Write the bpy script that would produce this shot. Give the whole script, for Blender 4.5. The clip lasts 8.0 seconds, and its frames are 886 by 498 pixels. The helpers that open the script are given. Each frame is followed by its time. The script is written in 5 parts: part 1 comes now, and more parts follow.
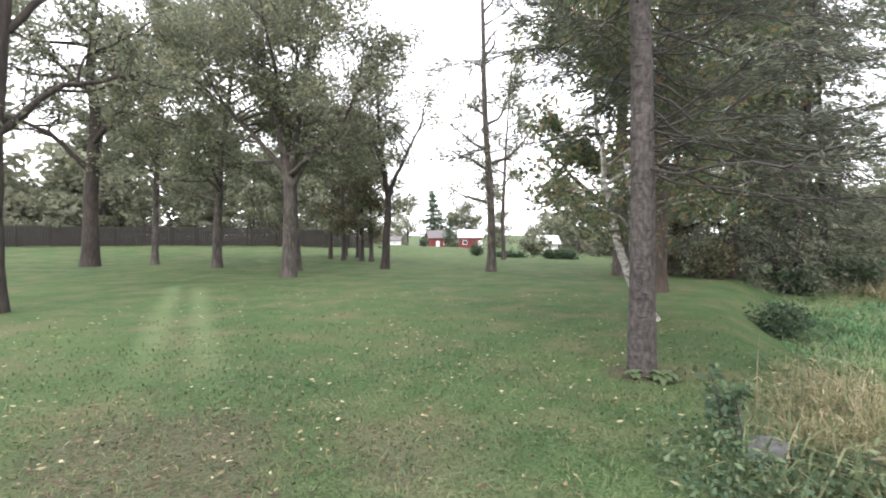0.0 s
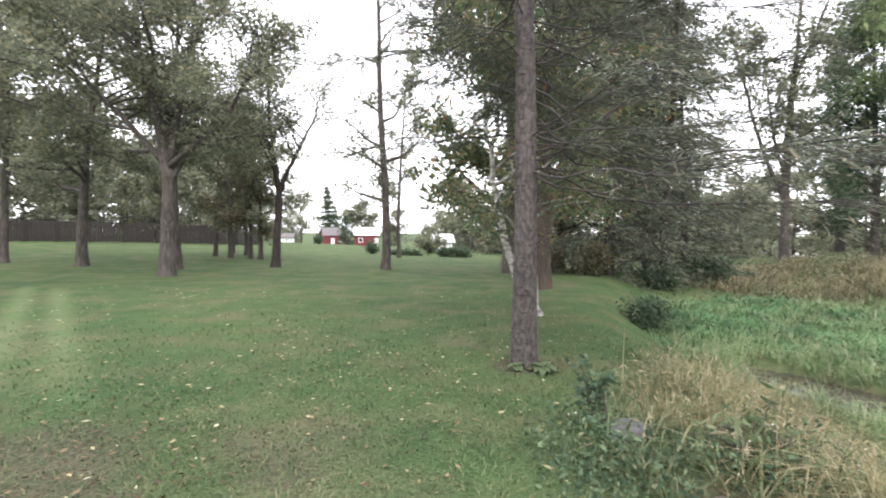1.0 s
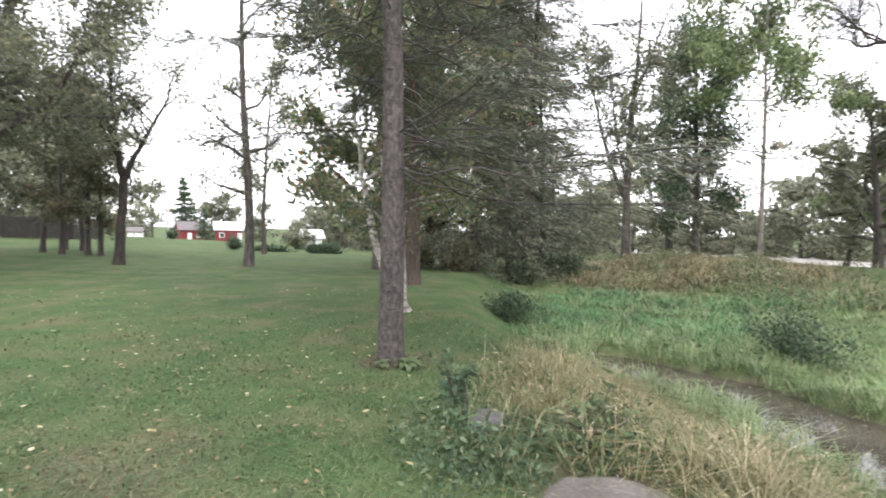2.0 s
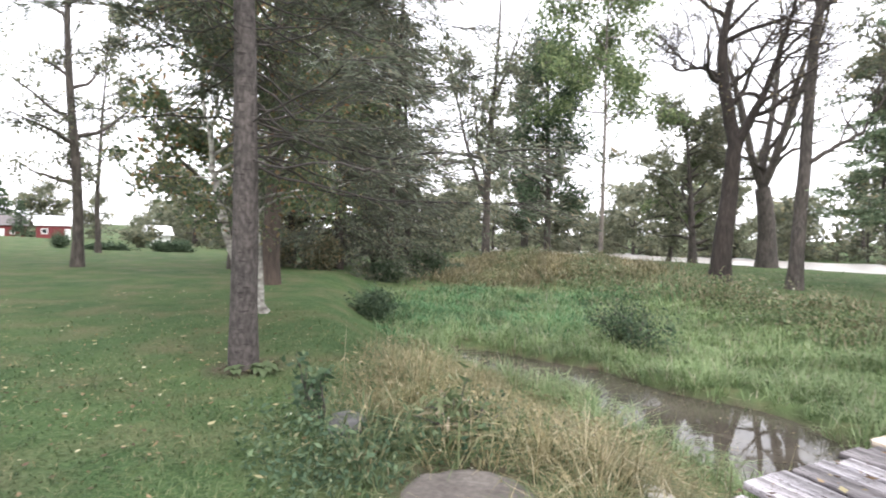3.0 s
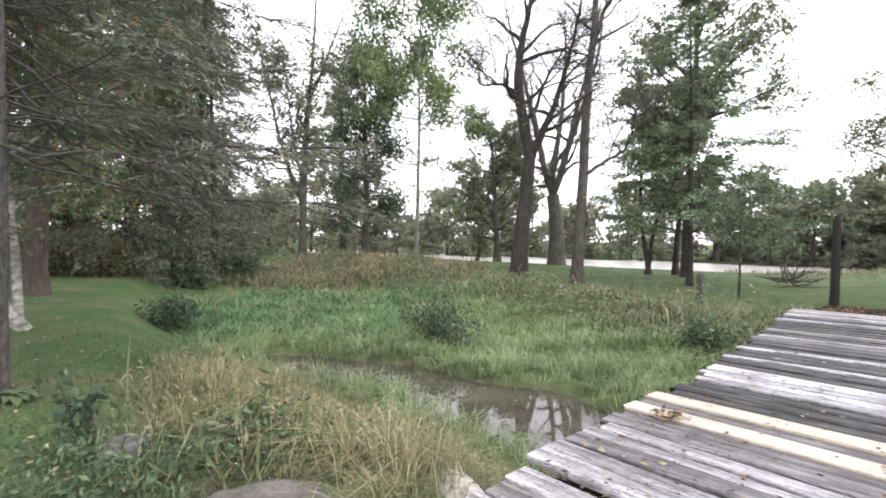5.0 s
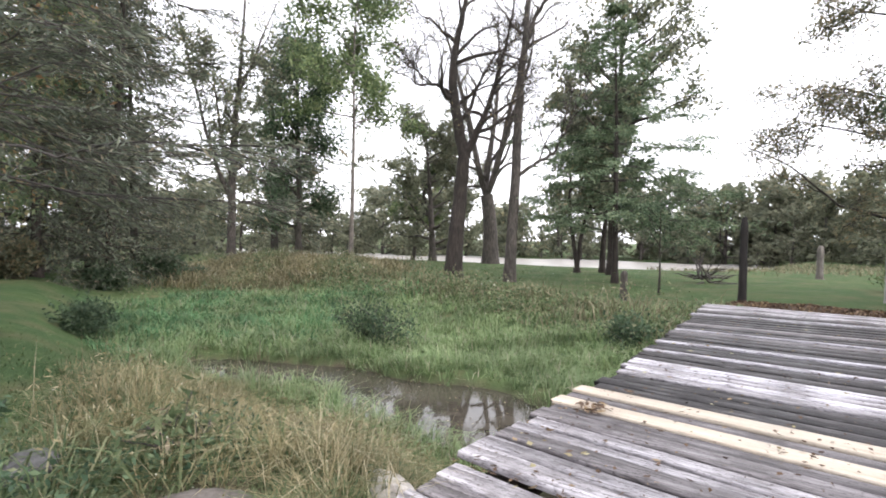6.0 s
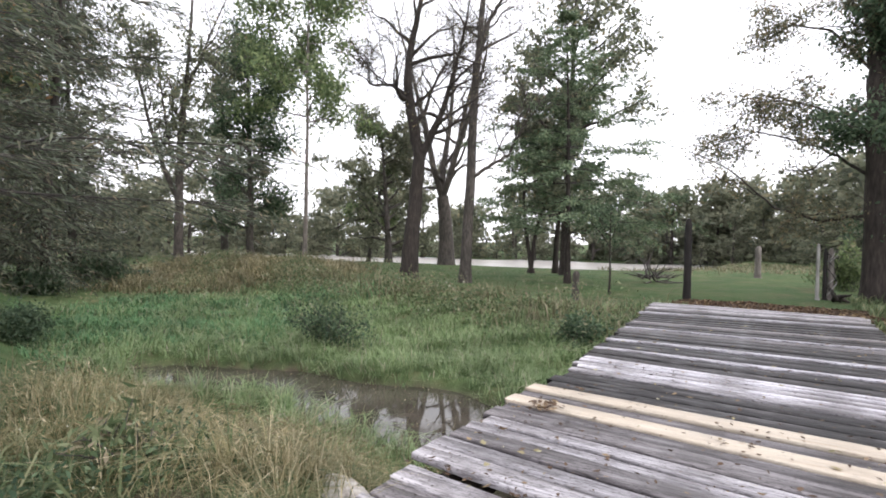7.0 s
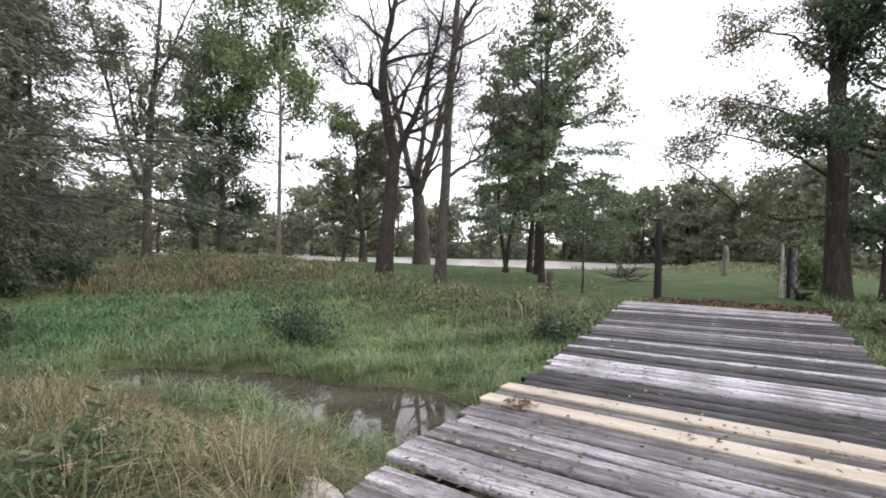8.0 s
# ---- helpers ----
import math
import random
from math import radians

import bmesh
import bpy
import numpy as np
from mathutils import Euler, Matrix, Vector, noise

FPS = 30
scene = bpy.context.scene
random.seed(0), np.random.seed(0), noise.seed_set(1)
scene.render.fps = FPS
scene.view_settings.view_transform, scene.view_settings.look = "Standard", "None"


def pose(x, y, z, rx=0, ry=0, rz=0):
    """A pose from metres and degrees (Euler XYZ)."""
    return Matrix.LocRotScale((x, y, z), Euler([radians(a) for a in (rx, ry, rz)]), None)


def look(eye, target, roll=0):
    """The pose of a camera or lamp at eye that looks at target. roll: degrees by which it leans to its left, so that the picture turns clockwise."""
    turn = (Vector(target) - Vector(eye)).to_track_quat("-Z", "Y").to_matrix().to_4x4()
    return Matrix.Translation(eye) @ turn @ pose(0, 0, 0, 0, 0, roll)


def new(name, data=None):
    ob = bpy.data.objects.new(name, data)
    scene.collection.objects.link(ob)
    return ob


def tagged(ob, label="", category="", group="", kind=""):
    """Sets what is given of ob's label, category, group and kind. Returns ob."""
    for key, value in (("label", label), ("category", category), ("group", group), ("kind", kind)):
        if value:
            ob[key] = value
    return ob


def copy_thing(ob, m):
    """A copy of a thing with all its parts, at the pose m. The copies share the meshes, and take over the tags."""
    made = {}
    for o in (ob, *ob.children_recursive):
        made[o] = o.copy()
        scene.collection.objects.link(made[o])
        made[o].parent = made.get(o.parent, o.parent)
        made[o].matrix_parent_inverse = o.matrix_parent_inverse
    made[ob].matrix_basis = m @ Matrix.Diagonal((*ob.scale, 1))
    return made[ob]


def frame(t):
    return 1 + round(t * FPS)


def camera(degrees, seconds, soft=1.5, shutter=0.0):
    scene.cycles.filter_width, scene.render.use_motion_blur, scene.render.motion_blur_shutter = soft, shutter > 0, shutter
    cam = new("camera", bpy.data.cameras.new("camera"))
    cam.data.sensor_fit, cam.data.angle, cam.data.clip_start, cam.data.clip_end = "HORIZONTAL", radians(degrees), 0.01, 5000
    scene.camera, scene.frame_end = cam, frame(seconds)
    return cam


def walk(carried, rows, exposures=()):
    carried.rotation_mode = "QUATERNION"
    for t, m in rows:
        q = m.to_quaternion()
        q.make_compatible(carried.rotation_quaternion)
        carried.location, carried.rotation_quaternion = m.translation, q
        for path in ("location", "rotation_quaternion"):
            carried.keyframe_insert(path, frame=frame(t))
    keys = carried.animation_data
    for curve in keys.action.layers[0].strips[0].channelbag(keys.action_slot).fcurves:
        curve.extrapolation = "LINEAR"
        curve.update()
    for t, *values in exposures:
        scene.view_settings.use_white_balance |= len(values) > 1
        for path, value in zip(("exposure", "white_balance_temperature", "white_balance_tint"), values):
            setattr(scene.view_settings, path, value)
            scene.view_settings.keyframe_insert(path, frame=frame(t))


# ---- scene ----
cam = camera(78.9, 8.0, soft=1.8, shutter=0.3)
PATH = [
    (0, (-0.655, -0.127, 1.533), (-1.093, 1.824, 1.481), -0.2),
    (0.5, (-0.608, -0.141, 1.538), (-0.881, 1.839, 1.483), 0.1),
    (1, (-0.584, -0.144, 1.537), (-0.642, 1.855, 1.478), 0.4),
    (1.5, (-0.556, -0.125, 1.535), (-0.386, 1.867, 1.473), 0.7),
    (3, (-0.44, -0.027, 1.528), (0.439, 1.769, 1.464), 1.4),
    (3.5, (-0.384, -0.023, 1.508), (0.676, 1.672, 1.449), 1.3),
    (4, (-0.352, -0.035, 1.505), (0.852, 1.56, 1.454), 1.3),
    (4.5, (-0.338, -0.06, 1.505), (0.979, 1.445, 1.462), 1.3),
    (6, (-0.343, -0.127, 1.523), (1.23, 1.108, 1.484), 1.4),
    (6.5, (-0.326, -0.132, 1.516), (1.302, 1.028, 1.483), 1.4),
    (7, (-0.326, -0.138, 1.518), (1.342, 0.965, 1.488), 1.3),
    (7.5, (-0.318, -0.139, 1.515), (1.38, 0.918, 1.486), 1.3),
    (8, (-0.321, -0.138, 1.522), (1.396, 0.887, 1.492), 1.3),
]
walk(cam, [(t, look(eye, target, roll)) for t, eye, target, roll in PATH],
     exposures=[(0, 1.66), (3, 1.64), (4.5, 1.56), (6.5, 1.22), (8, 0.93)])

# ---- world, sun, exposure ----
world = bpy.data.worlds.new("overcast_sky")
scene.world = world
world.use_nodes = True
wn, wl = world.node_tree.nodes, world.node_tree.links
sky = wn.new("ShaderNodeTexSky")
sky.sky_type, sky.sun_disc = "NISHITA", False
sky.sun_elevation, sky.sun_rotation = radians(48), radians(200)
sky.dust_density, sky.air_density = 4.0, 1.5
cloud = wn.new("ShaderNodeMix")
cloud.data_type = "RGBA"
cloud.inputs[0].default_value = 0.88
cloud.inputs[7].default_value = (9.35, 9.3, 10.0, 1)
wl.new(sky.outputs[0], cloud.inputs[6])
wl.new(cloud.outputs[2], wn["Background"].inputs[0])
wn["Background"].inputs[1].default_value = 0.11
sun = new("sun", bpy.data.lights.new("sun", "SUN"))
sun.data.energy, sun.data.angle, sun.data.color = 0.6, radians(25), (1.0, 0.97, 0.93)
sun.matrix_world = look((0, 0, 30), (-9, 24, 4))

# ---- materials ----


def nodes_of(name):
    m = bpy.data.materials.new(name)
    m.use_nodes = True
    nt = m.node_tree
    return m, nt.nodes, nt.links, nt.nodes["Principled BSDF"]


def ramp_node(n, stops):
    r = n.new("ShaderNodeValToRGB")
    while len(r.color_ramp.elements) < len(stops):
        r.color_ramp.elements.new(0.5)
    for e, (p, c) in zip(r.color_ramp.elements, stops):
        e.position, e.color = p, (*c, 1)
    return r


def noise_node(n, l, scale, detail=4.0, stretch=None, space="Object"):
    co = n.new("ShaderNodeTexCoord")
    t = n.new("ShaderNodeTexNoise")
    t.inputs["Scale"].default_value, t.inputs["Detail"].default_value = scale, detail
    if stretch:
        mp = n.new("ShaderNodeMapping")
        mp.inputs["Scale"].default_value = stretch
        l.new(co.outputs[space], mp.inputs["Vector"])
        l.new(mp.outputs[0], t.inputs["Vector"])
    else:
        l.new(co.outputs[space], t.inputs["Vector"])
    return t


def mix_node(n, l, kind, fac, a, b):
    m = n.new("ShaderNodeMix")
    m.data_type, m.blend_type = "RGBA", kind
    for socket, v in ((m.inputs[0], fac), (m.inputs[6], a), (m.inputs[7], b)):
        if isinstance(v, (int, float)):
            socket.default_value = v
        elif isinstance(v, tuple):
            socket.default_value = (*v, 1)
        else:
            l.new(v, socket)
    return m.outputs[2]


def bump_to(n, l, bsdf, height, strength, dist=0.02):
    b = n.new("ShaderNodeBump")
    b.inputs["Strength"].default_value, b.inputs["Distance"].default_value = strength, dist
    l.new(height, b.inputs["Height"])
    l.new(b.outputs[0], bsdf.inputs["Normal"])


def leaf_material(name, stops, patch=0.35, through_light=0.5):
    m, n, l, p = nodes_of(name)
    geo = n.new("ShaderNodeNewGeometry")
    r = ramp_node(n, stops)
    l.new(geo.outputs["Random Per Island"], r.inputs[0])
    big = noise_node(n, l, patch, 2)
    dark = ramp_node(n, [(0.3, (0.72, 0.72, 0.72)), (0.7, (1.2, 1.2, 1.15))])
    l.new(big.outputs[0], dark.inputs[0])
    col = mix_node(n, l, "MULTIPLY", 1.0, r.outputs[0], dark.outputs[0])
    l.new(col, p.inputs["Base Color"])
    p.inputs["Roughness"].default_value = 0.6
    p.inputs["Specular IOR Level"].default_value = 0.25
    tr = n.new("ShaderNodeBsdfTranslucent")
    l.new(col, tr.inputs[0])
    mx = n.new("ShaderNodeMixShader")
    mx.inputs[0].default_value = through_light
    l.new(p.outputs[0], mx.inputs[1])
    l.new(tr.outputs[0], mx.inputs[2])
    l.new(mx.outputs[0], n["Material Output"].inputs[0])
    return m


def bark_material(name, dark, light, scale=14.0, stretch=(1, 1, 0.22), moss=None, scars=False):
    m, n, l, p = nodes_of(name)
    fine = noise_node(n, l, scale, 6, stretch)
    r = ramp_node(n, [(0.32, dark), (0.55, tuple((a + b) / 2 for a, b in zip(dark, light))), (0.72, light)])
    l.new(fine.outputs[0], r.inputs[0])
    big = noise_node(n, l, 1.3, 3)
    r2 = ramp_node(n, [(0.35, (0.75, 0.75, 0.75)), (0.7, (1.15, 1.12, 1.1))])
    l.new(big.outputs[0], r2.inputs[0])
    col = mix_node(n, l, "MULTIPLY", 1.0, r.outputs[0], r2.outputs[0])
    if scars:
        marks = noise_node(n, l, 9, 3, (1, 1, 4.5))
        r4 = ramp_node(n, [(0.60, (1, 1, 1)), (0.68, (0.35, 0.33, 0.32))])
        l.new(marks.outputs[0], r4.inputs[0])
        col = mix_node(n, l, "MULTIPLY", 1.0, col, r4.outputs[0])
    if moss:
        r3 = ramp_node(n, [(0.5, (0, 0, 0)), (0.62, (1, 1, 1))])
        spots = noise_node(n, l, 5, 4)
        l.new(spots.outputs[0], r3.inputs[0])
        col = mix_node(n, l, "MIX", r3.outputs[0], col, moss)
    l.new(col, p.inputs["Base Color"])
    p.inputs["Roughness"].default_value = 0.92
    bump_to(n, l, p, fine.outputs[0], 0.9, 0.03)
    return m


LEAF_GREY = leaf_material("leaf_grey_green", [(0.0, (0.112, 0.125, 0.095)), (0.5, (0.182, 0.198, 0.137)), (0.9, (0.255, 0.265, 0.18)), (1.0, (0.35, 0.30, 0.18))])
# leaves of far trees: distance haze is put into this paler, greyer colour
LEAF_HAZED = leaf_material("leaf_far_hazed", [(0.0, (0.155, 0.168, 0.125)), (0.5, (0.225, 0.242, 0.172)), (1.0, (0.33, 0.325, 0.23))], 0.12)
LEAF_BRIGHT = leaf_material("leaf_bright_green", [(0.0, (0.106, 0.144, 0.075)), (0.6, (0.188, 0.250, 0.119)), (1.0, (0.312, 0.362, 0.188))])
LEAF_DARK = leaf_material("leaf_dark_green", [(0.0, (0.05, 0.08, 0.05)), (0.6, (0.098, 0.145, 0.09)), (1.0, (0.165, 0.215, 0.13))])
LEAF_AUTUMN = leaf_material("leaf_turning_yellow", [(0.0, (0.075, 0.108, 0.065)), (0.55, (0.138, 0.179, 0.098)), (0.85, (0.264, 0.252, 0.131)), (1.0, (0.296, 0.156, 0.088))])
LEAF_BROWN = leaf_material("leaf_brownish", [(0.0, (0.09, 0.10, 0.07)), (0.5, (0.155, 0.158, 0.104)), (1.0, (0.26, 0.20, 0.12))])
NEEDLE = leaf_material("spruce_needles", [(0.0, (0.063, 0.077, 0.058)), (0.45, (0.113, 0.132, 0.097)), (0.85, (0.165, 0.174, 0.126)), (1.0, (0.234, 0.190, 0.135))], through_light=0.25)
NEEDLE_GREEN = leaf_material("larch_needles", [(0.0, (0.082, 0.118, 0.07)), (0.5, (0.148, 0.208, 0.125)), (1.0, (0.26, 0.31, 0.19))], through_light=0.25)
BARK = bark_material("bark_grey", (0.039, 0.033, 0.029), (0.138, 0.120, 0.107))
BARK_PINE = bark_material("bark_pine", (0.036, 0.031, 0.029), (0.133, 0.116, 0.110), 26.0, (0.860, 0.860, 0.473), None, True)
BARK_DARK = bark_material("bark_dark", (0.022, 0.017, 0.015), (0.07, 0.056, 0.048))
BARK_RED = bark_material("bark_brown", (0.04, 0.03, 0.024), (0.11, 0.082, 0.066))
BARK_PALE = bark_material("bark_pale", (0.13, 0.11, 0.10), (0.30, 0.27, 0.24))
BARK_BIRCH = bark_material("bark_birch", (0.10, 0.09, 0.08), (0.62, 0.60, 0.55), 7.0, (1, 1, 1.6))
TWIG_DARK = bark_material("twig_dark", (0.03, 0.026, 0.024), (0.085, 0.073, 0.068))
TWIG = bark_material("twig_grey", (0.06, 0.052, 0.05), (0.15, 0.13, 0.125))

# ---- lie of the land ----


def smooth(a, b, v):
    t = np.clip((v - a) / (b - a), 0, 1)
    return t * t * (3 - 2 * t)


BANK_Y = [-60, -4, 0, 3, 6, 9, 12, 15, 20, 30, 60, 200]
BANK_X = [2.6, 2.4, 2.0, 1.55, 1.5, 1.7, 2.2, 3.0, 4.6, 8.0, 14, 30]
FLOOR_X = [4.6, 4.2, 4.0, 3.6, 3.5, 3.5, 4.2, 5.2, 7.0, 11, 17, 33]
EAST_X = [8.0, 8.0, 8.0, 8.0, 8.2, 8.8, 9.5, 10.5, 11.5, 14, 22, 40]
RISE_X = [12, 12, 12.5, 13, 13.5, 14.5, 15, 15.5, 16, 19, 30, 48]
# where the mower stops on the slope of the bank
MOWN_Y = [-60, 0, 2, 3, 4.2, 5.3, 6.9, 8.2, 10, 12, 15, 20, 30, 60, 200]
MOWN_X = [3.0, 2.0, .95, .45, .45, .95, 1.85, 2.75, 3.2, 3.5, 4.3, 6.2, 10, 16, 32]
# the pool's middle line and half width
POOL_Y = [-14, 2, 3.5, 5, 6.3, 7.5, 9, 10.2]
POOL_X = [5.6, 5.6, 5.65, 5.7, 5.75, 5.45, 4.95, 4.6]
POOL_W = [.9, .95, 1.15, 1.25, .95, .85, .75, .1]


def lump(x, y, s, seed=0.0):
    return np.sin(x * s + 1.3 + seed) * np.cos(y * s * 0.9 - 0.7 + seed) + 0.5 * np.sin(x * s * 2.1 + y * s * 1.7 + seed)


def knoll(x, y, wide=1.0):
    """The low mound beyond the hollow."""
    return np.exp(-(((x - 15.8) / (6.2 * wide)) ** 2 + ((y - 23.5) / (6.8 * wide)) ** 2))


def height(x, y):
    x, y = np.asarray(x, float), np.asarray(y, float)
    wb, wf = np.interp(y, BANK_Y, BANK_X), np.interp(y, BANK_Y, FLOOR_X)
    ef, eb = np.interp(y, BANK_Y, EAST_X), np.interp(y, BANK_Y, RISE_X)
    down = smooth(0, 1, (x - wb) / (wf - wb))
    up = smooth(0, 1, (x - ef) / (eb - ef))
    floor_z = -0.78 + 0.25 * smooth(10, 28, y)
    west = 0.75 * smooth(14, 55, -0.72 * x + 0.5 * y - 6) + np.interp(y + .9 * x, [20, 30, 44, 64, 91, 130], [0, -.12, -.5, -.95, -2.2, -2.4])
    west = west + 0.02 * lump(x, y, 0.5)
    east = -0.22 + 0.42 * knoll(x, y, 1.1) - 0.9 * smooth(34, 46, x + 0.25 * y - 4) * smooth(4, 16, y)
    east = east + 0.02 * lump(x, y, 0.7)
    z = west * (1 - down) + floor_z * down * (1 - up) + east * up * down
    z = z + 0.03 * lump(x, y, 1.3) * down * (1 - up)
    pool = smooth(1.2, .75, np.abs(x - np.interp(y, POOL_Y, POOL_X) - .16 * lump(x, y, 1.9, 3)) / np.interp(y, POOL_Y, POOL_W)) * smooth(10.3, 9.4, y)
    z = z - 0.32 * pool
    river = smooth(0, 3, x + 0.42 * y - 51) * smooth(95, 90, x + 0.42 * y) * smooth(5, 9, y)
    # pit beneath the first planks, dug deeper to darken what shows under them
    under = smooth(1.82, 1.95, x) * smooth(4, 3, x) * smooth(-1.75, -1.55, y) * smooth(2.3, 2.12, y)
    ramp = smooth(12.6, 13.8, x) * smooth(4.6, 1.8, y) * smooth(60, 34, x)
    heap = smooth(12.9, 13.5, x) * smooth(16.4, 14.2, x) * smooth(-2.2, -1.2, y) * smooth(3.2, 2.2, y) * (1 + .5 * lump(x, y, 2.3, 5))
    return z - 1.2 * river - 0.34 * under + .22 * ramp + .13 * heap


def hz(x, y):
    return float(height(x, y))


# ---- mesh helpers ----


def mesh_from(name, verts, faces, mats, smooth_shade=True, mat_index=None):
    me = bpy.data.meshes.new(name)
    verts, faces = np.asarray(verts, np.float32), np.asarray(faces, np.int32)
    k = faces.shape[1]
    me.vertices.add(len(verts))
    me.vertices.foreach_set("co", verts.ravel())
    me.loops.add(faces.size)
    me.loops.foreach_set("vertex_index", faces.ravel())
    me.polygons.add(len(faces))
    me.polygons.foreach_set("loop_start", np.arange(0, faces.size, k, dtype=np.int32))
    if smooth_shade:
        me.polygons.foreach_set("use_smooth", np.ones(len(faces), bool))
    for m in mats if isinstance(mats, (list, tuple)) else [mats]:
        me.materials.append(m)
    if mat_index is not None:
        me.polygons.foreach_set("material_index", np.asarray(mat_index, np.int32))
    me.update(calc_edges=True)
    return me


def piece(name, me, parent=None, label=""):
    ob = new(name, me)
    if parent:
        ob.parent = parent
    return tagged(ob, label) if label else ob


def part(name, bm, material, parent, label=""):
    me = bpy.data.meshes.new(name)
    bm.to_mesh(me)
    bm.free()
    me.materials.append(material)
    return piece(name, me, parent, label)


def thing(name, x, y, z, label, category, group="", turn=0.0):
    ob = new(name)
    ob.matrix_world = pose(x, y, z, 0, 0, turn)
    return tagged(ob, label, category, group)


def box(bm, x0, x1, y0, y1, z0, z1, bevel=0.0):
    made = bmesh.ops.create_cube(bm, size=1.0, matrix=Matrix.LocRotScale(((x0 + x1) / 2, (y0 + y1) / 2, (z0 + z1) / 2), None, (x1 - x0, y1 - y0, z1 - z0)))
    if bevel:
        edges = list({e for v in made["verts"] for e in v.link_edges})
        bmesh.ops.bevel(bm, geom=edges, offset=bevel, segments=2, affect="EDGES", profile=0.5)


def unit(v):
    v = np.asarray(v, float)
    return v / max(np.linalg.norm(v), 1e-9)


def tubes(lines, sides):
    """Tapered tubes along polylines: (points, radii) each."""
    vs, fs, base = [], [], 0
    ang = np.linspace(0, 2 * np.pi, sides, endpoint=False)
    for pts, rad in lines:
        pts, rad = np.asarray(pts), np.asarray(rad)
        n = len(pts)
        tan = np.gradient(pts, axis=0)
        tan /= np.linalg.norm(tan, axis=1)[:, None] + 1e-9
        ref = np.array([1.0, 0.13, 0.07]) if abs(tan[0][0]) < 0.8 else np.array([0.1, 1.0, 0.05])
        u = np.cross(tan, ref)
        u /= np.linalg.norm(u, axis=1)[:, None] + 1e-9
        w = np.cross(tan, u)
        ring = pts[:, None] + rad[:, None, None] * (u[:, None] * np.cos(ang)[None, :, None] + w[:, None] * np.sin(ang)[None, :, None])
        vs.append(ring.reshape(-1, 3))
        i, j = np.meshgrid(np.arange(n - 1), np.arange(sides), indexing="ij")
        a, b = base + i * sides + j, base + i * sides + (j + 1) % sides
        fs.append(np.stack([a, b, b + sides, a + sides], -1).reshape(-1, 4))
        base += n * sides
    return np.concatenate(vs), np.concatenate(fs)


def grow(rng, p, d, length, r0, r1, n, wob, lift=0.0):
    pts, d, p = [np.array(p, float)], unit(d), np.array(p, float)
    for _ in range(n):
        d = unit(d + wob * rng.normal(size=3) + (0, 0, lift))
        p = p + d * length / n
        pts.append(p)
    return np.array(pts), np.linspace(r0, r1, n + 1)


def at_len(line, f):
    pts, rad = line
    k = f * (len(pts) - 1)
    i = min(int(k), len(pts) - 2)
    return pts[i] + (pts[i + 1] - pts[i]) * (k - i), rad[i] + (rad[i + 1] - rad[i]) * (k - i), unit(pts[i + 1] - pts[i])


def leaf_quads(rng, centres, size, narrow=0.5, hang=0.3, vary=0.4, ways=None, loose=0.33):
    n = len(centres)
    along = rng.normal(size=(n, 3))
    if ways is not None:
        along = ways + along * loose
    along[:, 2] -= hang
    along /= np.linalg.norm(along, axis=1)[:, None]
    side = np.cross(along, rng.normal(size=(n, 3)))
    side /= np.linalg.norm(side, axis=1)[:, None] + 1e-9
    s = (size * (1 + vary * rng.uniform(-1, 1, n)))[:, None]
    nor = np.cross(along, side)
    c = np.asarray(centres)
    v = np.stack([c - along * s * 0.5, c + side * s * narrow * 0.5 + nor * s * 0.08 - along * s * 0.06, c + along * s * 0.5, c - side * s * narrow * 0.5 + nor * s * 0.08 - along * s * 0.06], 1)
    return v.reshape(-1, 3), np.arange(4 * n).reshape(-1, 4)


def along_lines(rng, lines, count, lo=0.2, ways=False):
    """Random places on polylines, chosen evenly by line."""
    by = {}
    for pts, _ in lines:
        by.setdefault(len(pts), []).append(pts)
    out = []
    for k, group in by.items():
        a = np.array(group)
        m = int(count * len(group) / len(lines))
        i, f = rng.integers(0, len(a), m), rng.uniform(lo, 0.999, m) * (k - 1)
        j = f.astype(int)
        step = a[i, j + 1] - a[i, j]
        out.append(np.concatenate([a[i, j] + step * (f - j)[:, None], step / (np.linalg.norm(step, axis=1)[:, None] + 1e-9)], 1))
    return np.concatenate(out) if ways else np.concatenate(out)[:, :3]


def flare(line, r, base_flare=1.3):
    pts, rad = line
    h = pts[:, 2] - pts[0][2]
    return pts, rad * (1 + (base_flare - 1) * np.exp(-h / (1.6 * r + 0.05)))


